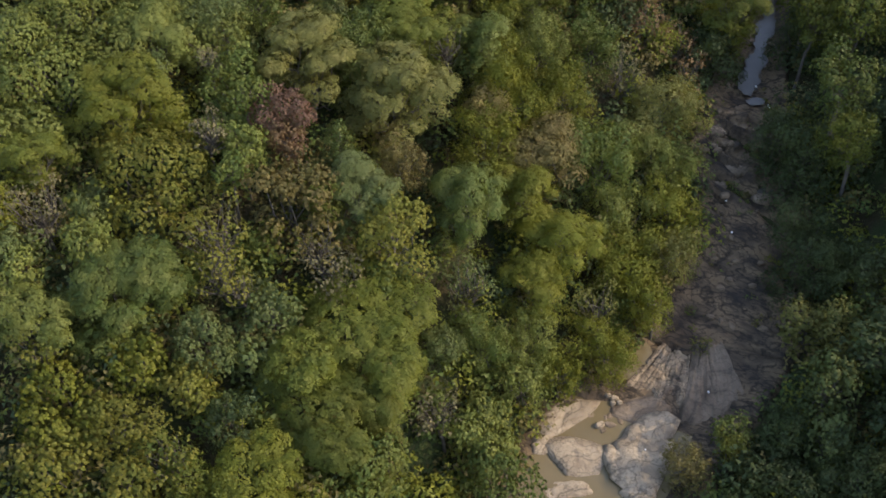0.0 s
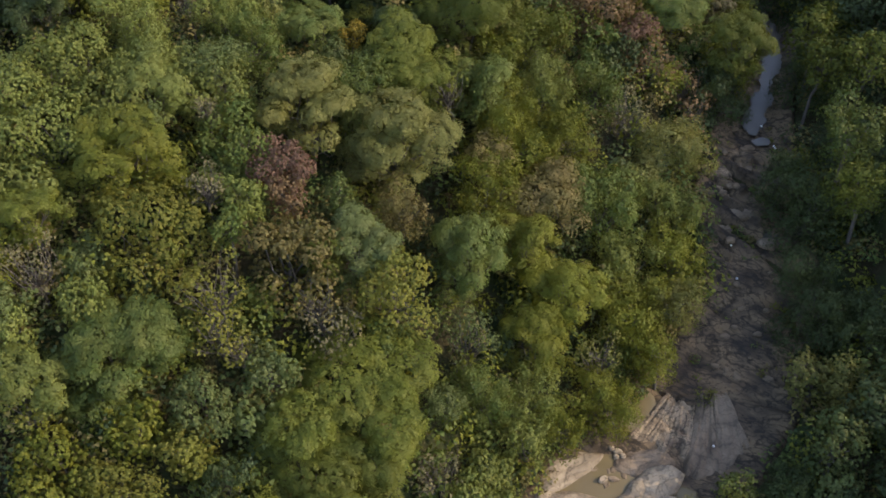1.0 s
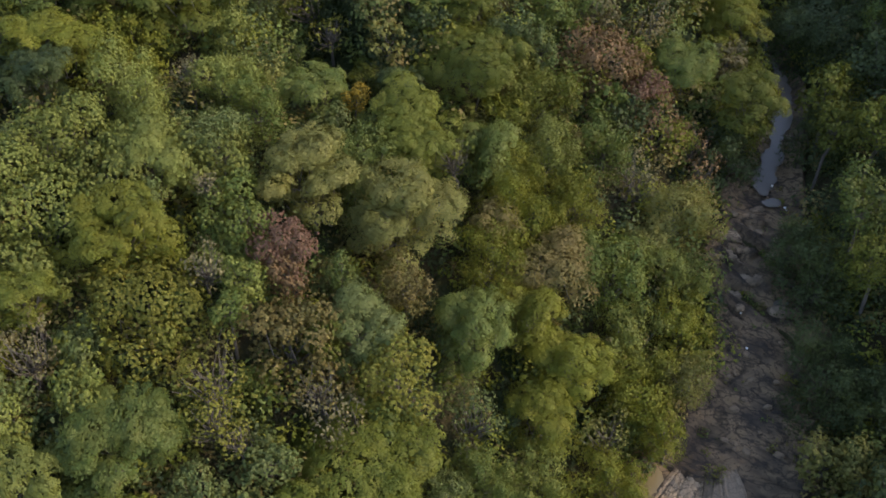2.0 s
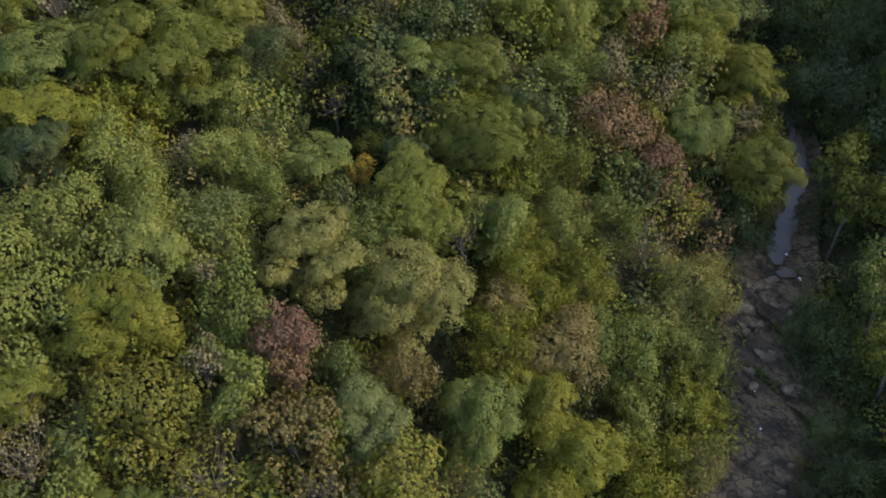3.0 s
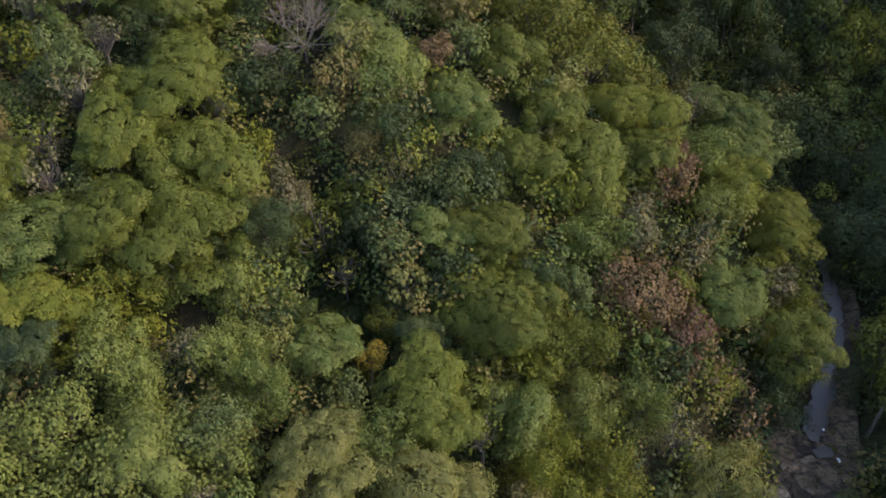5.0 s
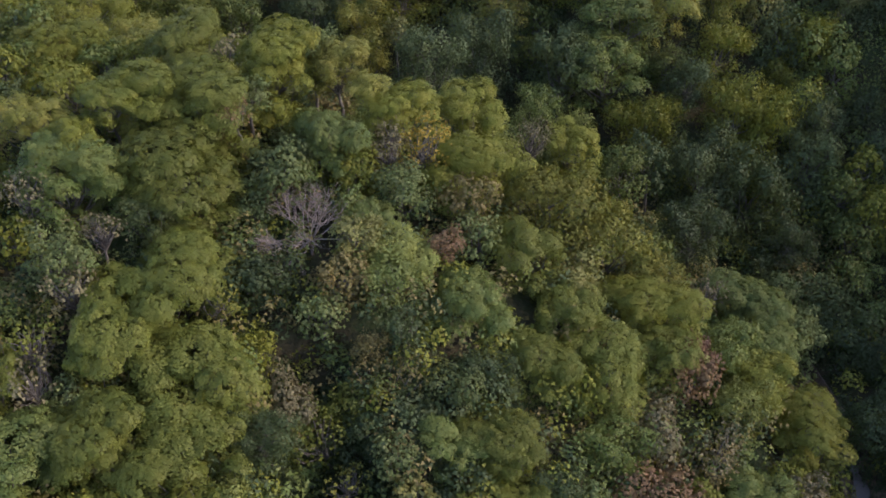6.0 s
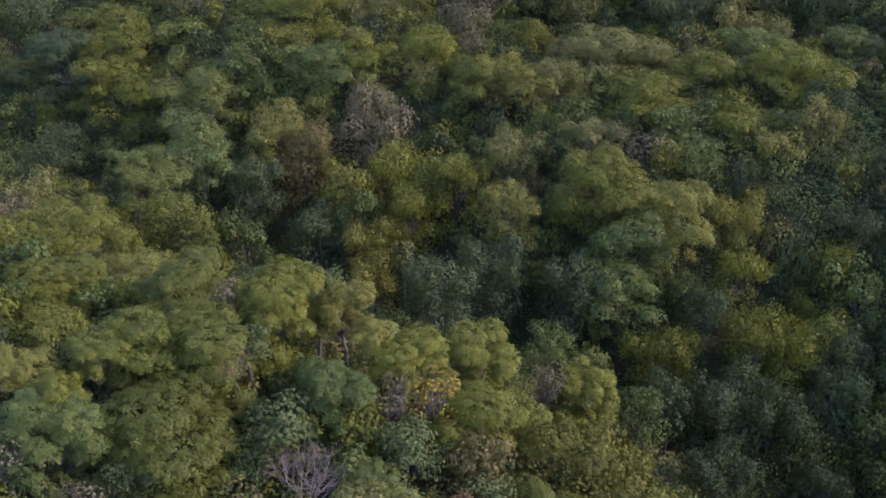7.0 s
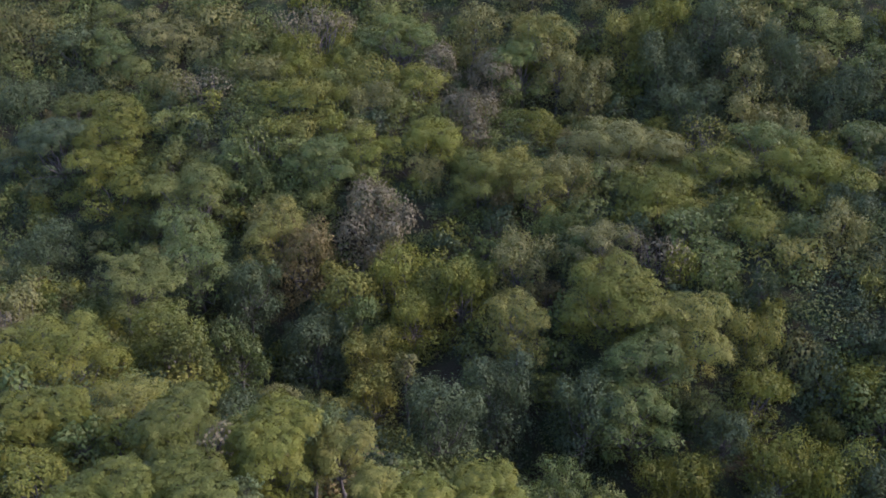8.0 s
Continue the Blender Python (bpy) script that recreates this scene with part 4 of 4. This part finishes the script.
plant("open", "dusty", -30.2, 97.1, 35.3, 1.8)
plant("clump", "grey", -33.3, 95.5, 35.2, 2.5)
plant("open", "dusty", -31.3, 92.7, 33.8, 2.0)
plant("feather", "deep", -25.3, 95.2, 33.8, 4.9)
plant("feather", "deep", -28.1, 90.2, 32.4, 3.5)
plant("open", "yellow", -21.0, 93.7, 31.9, 1.8)
plant("open", "deep", -33.8, 88.3, 32.1, 2.0)
plant("clump", "grey", -17.6, 106.6, 36.0, 3.2)
bare_tree(-14.9, 101.2, 33.8, 4.9, 1)
plant("feather", "green", -14.2, 109.5, 36.4, 3.4)
plant("clump", "olive", -11.6, 107.4, 35.0, 2.0)
plant("open", "dusty", -8.6, 109.3, 35.0, 1.7)
plant("open", "amber", -5.9, 109.6, 36.2, 2.4)
plant("clump", "grey", -7.7, 106.2, 34.0, 2.6)
plant("clump", "green", -11.8, 103.5, 33.5, 1.7)
plant("feather", "light", -7.9, 100.6, 31.8, 3.0)
plant("feather", "green", -10.1, 102.9, 33.0, 2.1)
plant("feather", "olive", -1.5, 110.5, 34.3, 3.9)
plant("clump", "dustyred", -3.7, 101.7, 31.5, 1.4)
plant("clump", "grey", -0.9, 103.1, 31.5, 2.1)
plant("clump", "yellow", 5.4, 109.4, 31.9, 4.4)
plant("feather", "deep", 3.0, 103.0, 30.5, 2.8)
plant("feather", "green", -2.0, 97.4, 29.4, 3.4)
plant("clump", "yellow", 10.6, 106.9, 29.0, 3.8)
plant("open", "dusty", 3.9, 117.2, 31.8, 2.2)
plant("feather", "olive", 7.9, 119.2, 29.6, 2.5)
plant("clump", "yellow", 15.8, 105.4, 25.8, 2.4)
plant("feather", "olive", 14.1, 101.3, 26.0, 3.9)
plant("feather", "deep", 6.3, 98.6, 27.7, 2.6)
plant("feather", "green", 24.9, 107.8, 21.0, 3.8)
plant("clump", "russet", 17.7, 98.2, 23.1, 1.5)
plant("feather", "olive", 23.6, 98.1, 20.3, 2.9)
plant("open", "dusty", 20.1, 105.5, 23.2, 1.8)
plant("clump", "dark", -17.1, 96.6, 31.9, 2.2)
plant("clump", "grey", -13.2, 94.7, 30.1, 2.1)
plant("clump", "dark", -19.2, 95.8, 32.1, 2.1)
plant("clump", "grey", 29.7, 112.2, 17.6, 2.4)
plant("clump", "grey", 35.2, 115.5, 15.2, 3.0)
plant("clump", "grey", 31.0, 109.6, 16.7, 2.0)
plant("clump", "green", 39.3, 121.3, 18.8, 3.7)
plant("clump", "olive", 41.6, 122.7, 21.2, 3.1)
plant("clump", "green", 38.7, 125.4, 21.6, 2.2)
plant("drape", "dark", 20.7, 115.7, 23.4, 3.1)
plant("drape", "dark", 29.3, 126.9, 22.8, 4.3)
plant("drape", "dark", 32.5, 120.3, 18.3, 2.5)
plant("clump", "green", 13.7, 120.6, 27.0, 2.6)
plant("clump", "dark", 18.0, 125.6, 24.9, 2.5)
plant("drape", "hazed", 35.6, 129.3, 24.0, 3.7)
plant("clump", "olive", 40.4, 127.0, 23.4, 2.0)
plant("drape", "hazed", 24.5, 128.3, 24.0, 4.4)
plant("clump", "dark", 35.5, 108.8, 14.9, 3.6)
plant("clump", "greyolive", -52.4, 145.1, 35.4, 3.1)
plant("open", "dusty", -53.0, 139.8, 35.8, 2.4)
plant("feather", "olive", -45.5, 136.0, 36.0, 5.2)
plant("feather", "olive", -49.3, 132.2, 35.6, 2.5)
plant("feather", "olive", -40.9, 122.5, 37.1, 4.7)
plant("feather", "yellow", -34.5, 125.8, 36.4, 3.4)
plant("feather", "deep", -30.3, 111.9, 40.1, 3.1)
plant("feather", "deep", -26.8, 118.8, 41.1, 3.7)
plant("open", "dusty", -24.1, 116.6, 40.2, 1.7)
plant("feather", "olive", -20.3, 118.4, 40.3, 4.0)
plant("clump", "grey", -16.9, 119.2, 39.4, 2.5)
plant("feather", "deep", -25.5, 112.0, 39.5, 4.0)
plant("clump", "grey", -20.9, 113.0, 38.7, 1.7)
plant("open", "dustyred", -21.8, 110.3, 38.0, 1.4)
plant("feather", "deep", -32.5, 109.3, 39.6, 2.1)
plant("feather", "yellow", -38.6, 107.6, 38.7, 2.4)
plant("feather", "olive", -7.6, 114.9, 36.7, 3.0)
plant("feather", "olive", -1.8, 118.0, 34.7, 3.1)
plant("feather", "yellow", -11.3, 115.9, 37.6, 1.6)
plant("open", "dusty", -8.8, 111.0, 35.7, 1.6)
plant("feather", "yellow", -14.3, 118.5, 38.9, 2.4)
plant("feather", "slate", -45.6, 159.1, 32.0, 3.6)
plant("feather", "slate", -43.1, 156.3, 30.9, 3.6)
plant("drape", "deep", -37.7, 146.1, 32.4, 4.4)
plant("feather", "green", -39.5, 168.1, 32.7, 6.0)
plant("drape", "hazed", -31.7, 162.2, 29.5, 3.6)
plant("clump", "green", -30.1, 149.8, 28.1, 3.5)
plant("clump", "slate", -33.9, 144.0, 31.3, 2.5)
plant("feather", "yellow", -29.9, 170.6, 33.4, 3.9)
plant("drape", "brown", -25.4, 168.7, 32.6, 4.5)
plant("clump", "dusty", -16.2, 171.9, 33.7, 4.7)
plant("clump", "yellow", -19.8, 162.5, 29.6, 3.6)
plant("drape", "green", -18.0, 158.7, 27.6, 2.8)
plant("drape", "olive", -12.6, 165.0, 30.9, 4.4)
plant("drape", "olive", -10.6, 157.6, 28.8, 3.5)
plant("drape", "yellow", -14.7, 154.3, 26.2, 3.3)
plant("drape", "yellow", -14.2, 147.5, 24.7, 3.0)
plant("clump", "greyolive", -10.0, 148.2, 26.5, 1.6)
plant("drape", "olive", -5.0, 160.6, 32.2, 4.2)
plant("feather", "yellow", 2.3, 151.2, 32.6, 3.3)
plant("drape", "greyolive", 2.1, 162.9, 34.4, 4.0)
plant("feather", "olive", 13.0, 153.3, 36.0, 5.3)
plant("open", "dusty", 18.5, 160.7, 37.1, 4.2)
plant("feather", "greyolive", 11.9, 161.5, 36.6, 3.5)
plant("feather", "yellow", 20.7, 149.3, 34.3, 4.9)
plant("feather", "green", 15.5, 145.6, 32.2, 3.9)
plant("feather", "green", 14.1, 140.3, 28.1, 4.0)
plant("drape", "yellow", 27.4, 149.1, 33.1, 3.4)
plant("drape", "olive", 26.9, 142.5, 30.2, 3.0)
plant("open", "yellow", 29.8, 158.2, 35.8, 3.9)
plant("feather", "olive", 30.7, 164.4, 38.1, 4.5)
plant("drape", "olive", 18.0, 133.3, 24.8, 3.6)
plant("drape", "olive", 28.2, 133.8, 26.5, 3.2)
plant("drape", "olive", 32.2, 134.0, 27.1, 4.5)
plant("clump", "green", 40.4, 140.7, 30.3, 3.9)
plant("drape", "olive", 36.8, 144.3, 30.6, 3.0)
plant("drape", "green", 4.7, 124.4, 30.7, 2.5)
plant("drape", "light", 8.7, 123.4, 28.8, 1.8)
plant("drape", "hazed", 37.5, 133.6, 26.8, 3.0)
# these vine trees carry the valley's shade and haze in their leaf colour
plant("drape", "hazed", -0.7, 144.8, 29.7, 4.4)
plant("drape", "hazed", 9.0, 141.2, 28.8, 3.7)
plant("drape", "hazed", 23.0, 138.2, 27.6, 2.7)
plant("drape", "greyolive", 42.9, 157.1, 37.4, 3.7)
plant("drape", "hazed", 38.2, 154.4, 34.3, 4.4)
plant("drape", "hazed", 43.8, 147.5, 34.0, 3.8)
plant("drape", "hazed", 34.3, 144.5, 30.8, 3.0)
plant("drape", "hazed", -6.9, 135.9, 31.4, 4.0)
plant("drape", "hazed", -22.0, 155.2, 26.3, 4.2)
plant("drape", "hazed", -63.2, 175.4, 26.7, 5.1)
plant("clump", "greyolive", -80.6, 221.0, 45.6, 6.3)
plant("clump", "hazed", -72.4, 219.2, 43.5, 4.5)
plant("feather", "green", -65.2, 218.8, 41.9, 4.5)
plant("clump", "slate", -68.9, 217.2, 41.2, 2.0)
plant("feather", "greyolive", -53.7, 221.4, 44.0, 7.6)
plant("open", "dusty", -45.5, 203.9, 40.8, 5.3)
plant("clump", "greyolive", -52.5, 208.7, 39.6, 4.6)
plant("clump", "greyolive", -63.5, 214.3, 38.0, 3.8)
plant("feather", "olive", -58.2, 198.1, 37.4, 6.3)
plant("feather", "olive", -56.5, 187.3, 33.7, 6.5)
plant("feather", "hazed", -67.2, 194.5, 35.3, 5.5)
plant("clump", "slate", -42.5, 215.5, 44.2, 3.9)
plant("clump", "greyolive", -37.1, 206.7, 43.4, 4.4)
plant("clump", "greyolive", -48.3, 224.6, 45.7, 4.5)
plant("open", "dusty", -30.4, 216.8, 48.1, 6.1)
plant("feather", "olive", -31.9, 196.8, 41.2, 4.1)
plant("clump", "yellow", -27.9, 198.6, 42.1, 4.1)
plant("clump", "yellow", -20.7, 203.8, 44.3, 5.3)
plant("feather", "green", -16.7, 214.6, 47.3, 4.5)
plant("feather", "olive", -13.1, 200.9, 43.2, 4.3)
plant("clump", "dusty", -9.6, 208.7, 44.9, 3.3)
plant("clump", "greyolive", -4.4, 216.5, 49.4, 4.1)
plant("clump", "dusty", -1.4, 208.6, 44.2, 4.9)
plant("feather", "green", 3.9, 209.3, 45.8, 4.5)
plant("clump", "dusty", -4.8, 193.8, 42.0, 5.3)
plant("feather", "yellow", 6.7, 212.8, 49.3, 4.2)
plant("clump", "greyolive", 9.1, 207.3, 45.6, 3.6)
plant("clump", "yellow", -28.3, 189.3, 39.5, 3.8)
plant("open", "slate", -34.4, 186.7, 38.7, 4.1)
plant("feather", "green", -24.9, 183.5, 37.9, 4.4)
plant("feather", "olive", -18.6, 185.9, 38.7, 4.0)
plant("feather", "olive", -10.2, 187.3, 39.9, 6.0)
plant("feather", "deep", -2.9, 180.1, 37.6, 4.4)
plant("clump", "dusty", -18.0, 175.8, 35.1, 5.1)
plant("drape", "yellow", 0.9, 181.7, 38.3, 3.5)
plant("feather", "yellow", 4.9, 176.3, 37.7, 3.4)
plant("drape", "greyolive", 9.3, 179.0, 38.8, 3.5)
plant("drape", "greyolive", 13.9, 205.4, 43.5, 4.3)
plant("drape", "yellow", 20.2, 214.5, 49.3, 4.3)
plant("feather", "greyolive", 17.0, 187.3, 40.1, 6.4)
plant("feather", "olive", 21.1, 170.7, 39.3, 5.1)
plant("feather", "olive", 28.2, 177.0, 40.6, 4.1)
plant("open", "yellow", 28.8, 188.1, 41.1, 3.9)
plant("clump", "greyolive", 37.3, 200.0, 47.4, 3.7)
plant("clump", "greyolive", 36.2, 192.3, 43.2, 4.1)
plant("clump", "greyolive", 40.4, 188.2, 42.6, 3.7)
plant("feather", "green", 35.8, 183.5, 42.0, 4.3)
plant("feather", "olive", 39.3, 173.1, 42.7, 5.7)
plant("feather", "green", 48.6, 181.4, 43.4, 4.6)
plant("drape", "hazed", 43.4, 165.4, 41.0, 4.4)
plant("drape", "hazed", 29.4, 196.7, 43.3, 4.3)
plant("drape", "hazed", 27.3, 206.7, 47.7, 5.4)
plant("drape", "hazed", 42.4, 203.2, 50.1, 5.4)
plant("drape", "hazed", 50.5, 197.1, 46.1, 5.3)
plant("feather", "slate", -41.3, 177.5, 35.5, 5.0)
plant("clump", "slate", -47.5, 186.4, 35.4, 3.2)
plant("clump", "hazed", 35.4, 207.0, 50.5, 3.6)
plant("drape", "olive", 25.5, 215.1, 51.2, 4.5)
plant("drape", "hazed", 33.2, 211.8, 52.2, 4.3)
plant("drape", "hazed", -76.3, 209.3, 37.5, 6.0)
plant("clump", "hazed", -69.3, 210.9, 37.3, 4.4)

# tall unseen trees added higher on the near bank, to shade the stream
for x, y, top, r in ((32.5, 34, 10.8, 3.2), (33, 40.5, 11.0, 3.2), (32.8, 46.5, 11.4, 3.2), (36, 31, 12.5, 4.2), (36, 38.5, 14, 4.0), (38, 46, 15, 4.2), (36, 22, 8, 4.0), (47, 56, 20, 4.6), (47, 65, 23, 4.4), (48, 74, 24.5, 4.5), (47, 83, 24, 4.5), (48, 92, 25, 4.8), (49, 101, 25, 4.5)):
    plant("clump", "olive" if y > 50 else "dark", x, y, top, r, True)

# trees that fill the gaps and go on past the edges of the view
fill = random.Random(5)
GULLIES = [(-12.0, 86.3), (-12.3, 79.7), (-7.8, 77.2)]


def in_gully(x, y):
    return any(math.hypot(x - a, y - b) < 4.8 for a, b in GULLIES)


TINTS = ["green", "olive", "deep", "greyolive", "olive", "grey", "green", "olive", "light", "brown"]
FAR_TINTS = ["green", "olive", "slate", "greyolive", "slate", "hazed", "green", "yellow", "hazed"]
# darker list for the valley's shade, lighter one for the hazy lit slope above
VALLEY_SHADE_TINTS = ["hazed", "slate", "green", "dark", "deep", "hazed"]
UPPER_HAZE_TINTS = ["green", "light", "greyolive", "slate", "light", "olive"]
SHAPES = ["drape", "feather", "clump", "clump", "feather", "drape"]
added = 0
for _ in range(11000):
    x, y = fill.uniform(-95, 95), fill.uniform(14, 250)
    if abs(x) > 34 + 0.36 * y or added > 720:
        continue
    r = fill.uniform(1.7, 3.6) if y < 205 else fill.uniform(3.2, 5.2)
    d, zs, w = near_stream(np.array([x]), np.array([y]))
    if d[0] < w[0] + 0.9 * r + (1.0 if y < 90 else 0):
        continue
    if any((x - a) ** 2 + (y - b) ** 2 < (0.50 * (r + c)) ** 2 for a, b, c in PLANTED):
        continue
    if d[0] < 16 and y > 100:
        r = min(r, 2.0)
    if x > 18 and 34 < y < 60 or in_gully(x, y):
        continue
    # fillers on the right bank are dark-leaved in place of its shade
    plant(fill.choice(SHAPES), "dark" if x > 26 and y < 108 else fill.choice(TINTS if y < 125 else VALLEY_SHADE_TINTS if y < 148 and x > -5 else UPPER_HAZE_TINTS if y > 176 else FAR_TINTS), x, y, ground_at(x, y) + (fill.uniform(3.6, 7.4) if d[0] > 12 and y < 125 else fill.uniform(3.2, 6.0) if d[0] > 12 else fill.uniform(1.8, 2.3) * r), r, True)
    added += 1


# low growth in the two shaded hollows, leaf colour darkened for their shade
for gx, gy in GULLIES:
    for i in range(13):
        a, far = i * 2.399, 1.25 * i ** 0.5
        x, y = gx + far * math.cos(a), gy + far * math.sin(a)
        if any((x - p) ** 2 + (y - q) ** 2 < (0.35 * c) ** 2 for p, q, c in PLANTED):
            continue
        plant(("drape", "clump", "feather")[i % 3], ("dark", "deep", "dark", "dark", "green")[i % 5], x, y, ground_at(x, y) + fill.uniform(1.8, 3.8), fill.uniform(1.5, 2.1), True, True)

# shrubs in the gaps that are left between the trees
added = 0
for _ in range(9000):
    x, y = fill.uniform(-75, 66), fill.uniform(24, 212)
    if abs(x) > 24 + 0.30 * y or added > 235:
        continue
    r = fill.uniform(1.3, 2.1)
    d, zs, w = near_stream(np.array([x]), np.array([y]))
    if d[0] < w[0] + 1.2 * r or any((x - a) ** 2 + (y - b) ** 2 < (0.30 * r + 0.62 * c) ** 2 for a, b, c in PLANTED):
        continue
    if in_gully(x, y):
        # dark leaves again stand in for the hollow's shade
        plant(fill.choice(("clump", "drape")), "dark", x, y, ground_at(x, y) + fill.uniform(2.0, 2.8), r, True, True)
        continue
    plant(fill.choice(("clump", "drape")), fill.choice(("green", "dark", "olive", "dark", "brown", "green")), x, y, ground_at(x, y) + (fill.uniform(2.4, 4.6) if y < 88 else fill.uniform(3.2, 5.8)), r, True, True)
    added += 1


# ---- undergrowth and far woods ----
def thicket(name, label, count, area, reject, radius, per, length, width, tint, seed, rise=0.5):
    rng = np.random.default_rng(seed)
    x, y = rng.uniform(area[0], area[1], count), rng.uniform(area[2], area[3], count)
    keep = ~reject(x, y)
    x, y = x[keep], y[keep]
    z = land(x, y)
    r = rng.uniform(radius[0], radius[1], len(x))
    at, nor, alo = [], [], []
    mid = np.stack([x, y, z + rng.uniform(0.0, 1.0, len(x)) ** 1.5 * rise * r], 1)
    d = on_ball(len(x) * per, rng).reshape(len(x), per, 3)
    d[..., 2] = np.abs(d[..., 2])
    p = mid[:, None] + d * r[:, None, None] * rng.uniform(0.6, 1.05, (len(x), per, 1)) * np.array([1, 1, 1.1])
    p, d = p.reshape(-1, 3), d.reshape(-1, 3)
    v, t = leaves(p, d + (0, 0, 0.5) + rng.normal(0, 0.4, p.shape), rng.normal(size=p.shape), length, width, rng, True)
    ob = new(name, mesh_of(name, v, t, LEAF[tint]))
    return tagged(ob, label, "undergrowth", kind="stuff")


def in_stream(x, y):
    d, zs, w = near_stream(x, y)
    return d < w + 0.6


def off_view(x, y):
    return in_stream(x, y) | (np.abs(x) > 22 + 0.4 * y)


for seed, tint, look_of in ((11, "green", "mid-green"), (21, "olive", "olive-green"), (31, "brown", "brownish olive"), (41, "dark", "dark green")):
    thicket("undergrowth", look_of + " tangled shrubs and creepers between the trees", 1150, (-62, 58, 18, 132), off_view, (1.1, 2.4), 84, 0.33, 0.27, tint, seed, 1.2)
# the bluish set has the distance haze put into its leaf colour
for seed, tint, look_of in ((12, "hazed", "haze-tinted dark green"), (22, "green", "mid-green"), (32, "slate", "muted olive")):
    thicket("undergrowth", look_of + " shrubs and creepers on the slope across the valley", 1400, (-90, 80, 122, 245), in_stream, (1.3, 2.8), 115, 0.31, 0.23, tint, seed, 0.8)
# gully undergrowth, with the shade put into its dark leaf colour
thicket("undergrowth", "dark green tangled shrubs in a steep gully, leaves darkened for its shade", 330, (-18, -2, 72, 93), in_stream, (0.7, 1.7), 120, 0.30, 0.24, "dark", 91)


def in_view(x, y):
    return (np.abs(x) < 34 + 0.36 * y) & (y > 12) & (y < 246)


def near_ring(x, y):
    return (np.abs(x) < 190) & (y > -130) & (y < 350)


def dry_bed_only(x, y):
    d, zs, w = near_stream(x, y)
    return (d > 1.05 * w) | (np.sin(x * 1.3 + 2) * np.sin(y * 0.55) < 0.25)


for seed, tint, look_of in ((81, "olive", "olive-green"), (82, "green", "mid-green"), (83, "brown", "brownish olive")):
    thicket("weeds", look_of + " low weeds rooted in joints of the stream bed", 420, (16, 36, 54, 92), dry_bed_only, (0.25, 0.6), 34, 0.2, 0.13, tint, seed)
def near_start(x, y):
    return (np.abs(x) < 52) & (y > -30) & (y < 30)


for seed, tint, look_of in ((51, "green", "mid-green"), (61, "olive", "olive-green"), (71, "dark", "dark green")):
    thicket("forest_canopy", look_of + " forest canopy on the slopes around", 2000, (-190, 190, -130, 350), lambda x, y: in_view(x, y) | in_stream(x, y) | near_start(x, y), (2.6, 5.0), 70, 1.05, 0.8, tint, seed)
    thicket("forest_canopy", look_of + " forest canopy on the banks downstream", 190, (-52, 52, -30, 30), lambda x, y: in_view(x, y) | in_stream(x, y), (1.8, 3.6), 400, 0.42, 0.3, tint, seed + 1, 1.0)
thicket("far_woods", "unbroken distant forest on the hills around", 4200, (-420, 420, -260, 620), near_ring, (4.5, 9.0), 30, 3.2, 2.2, "green", 13)
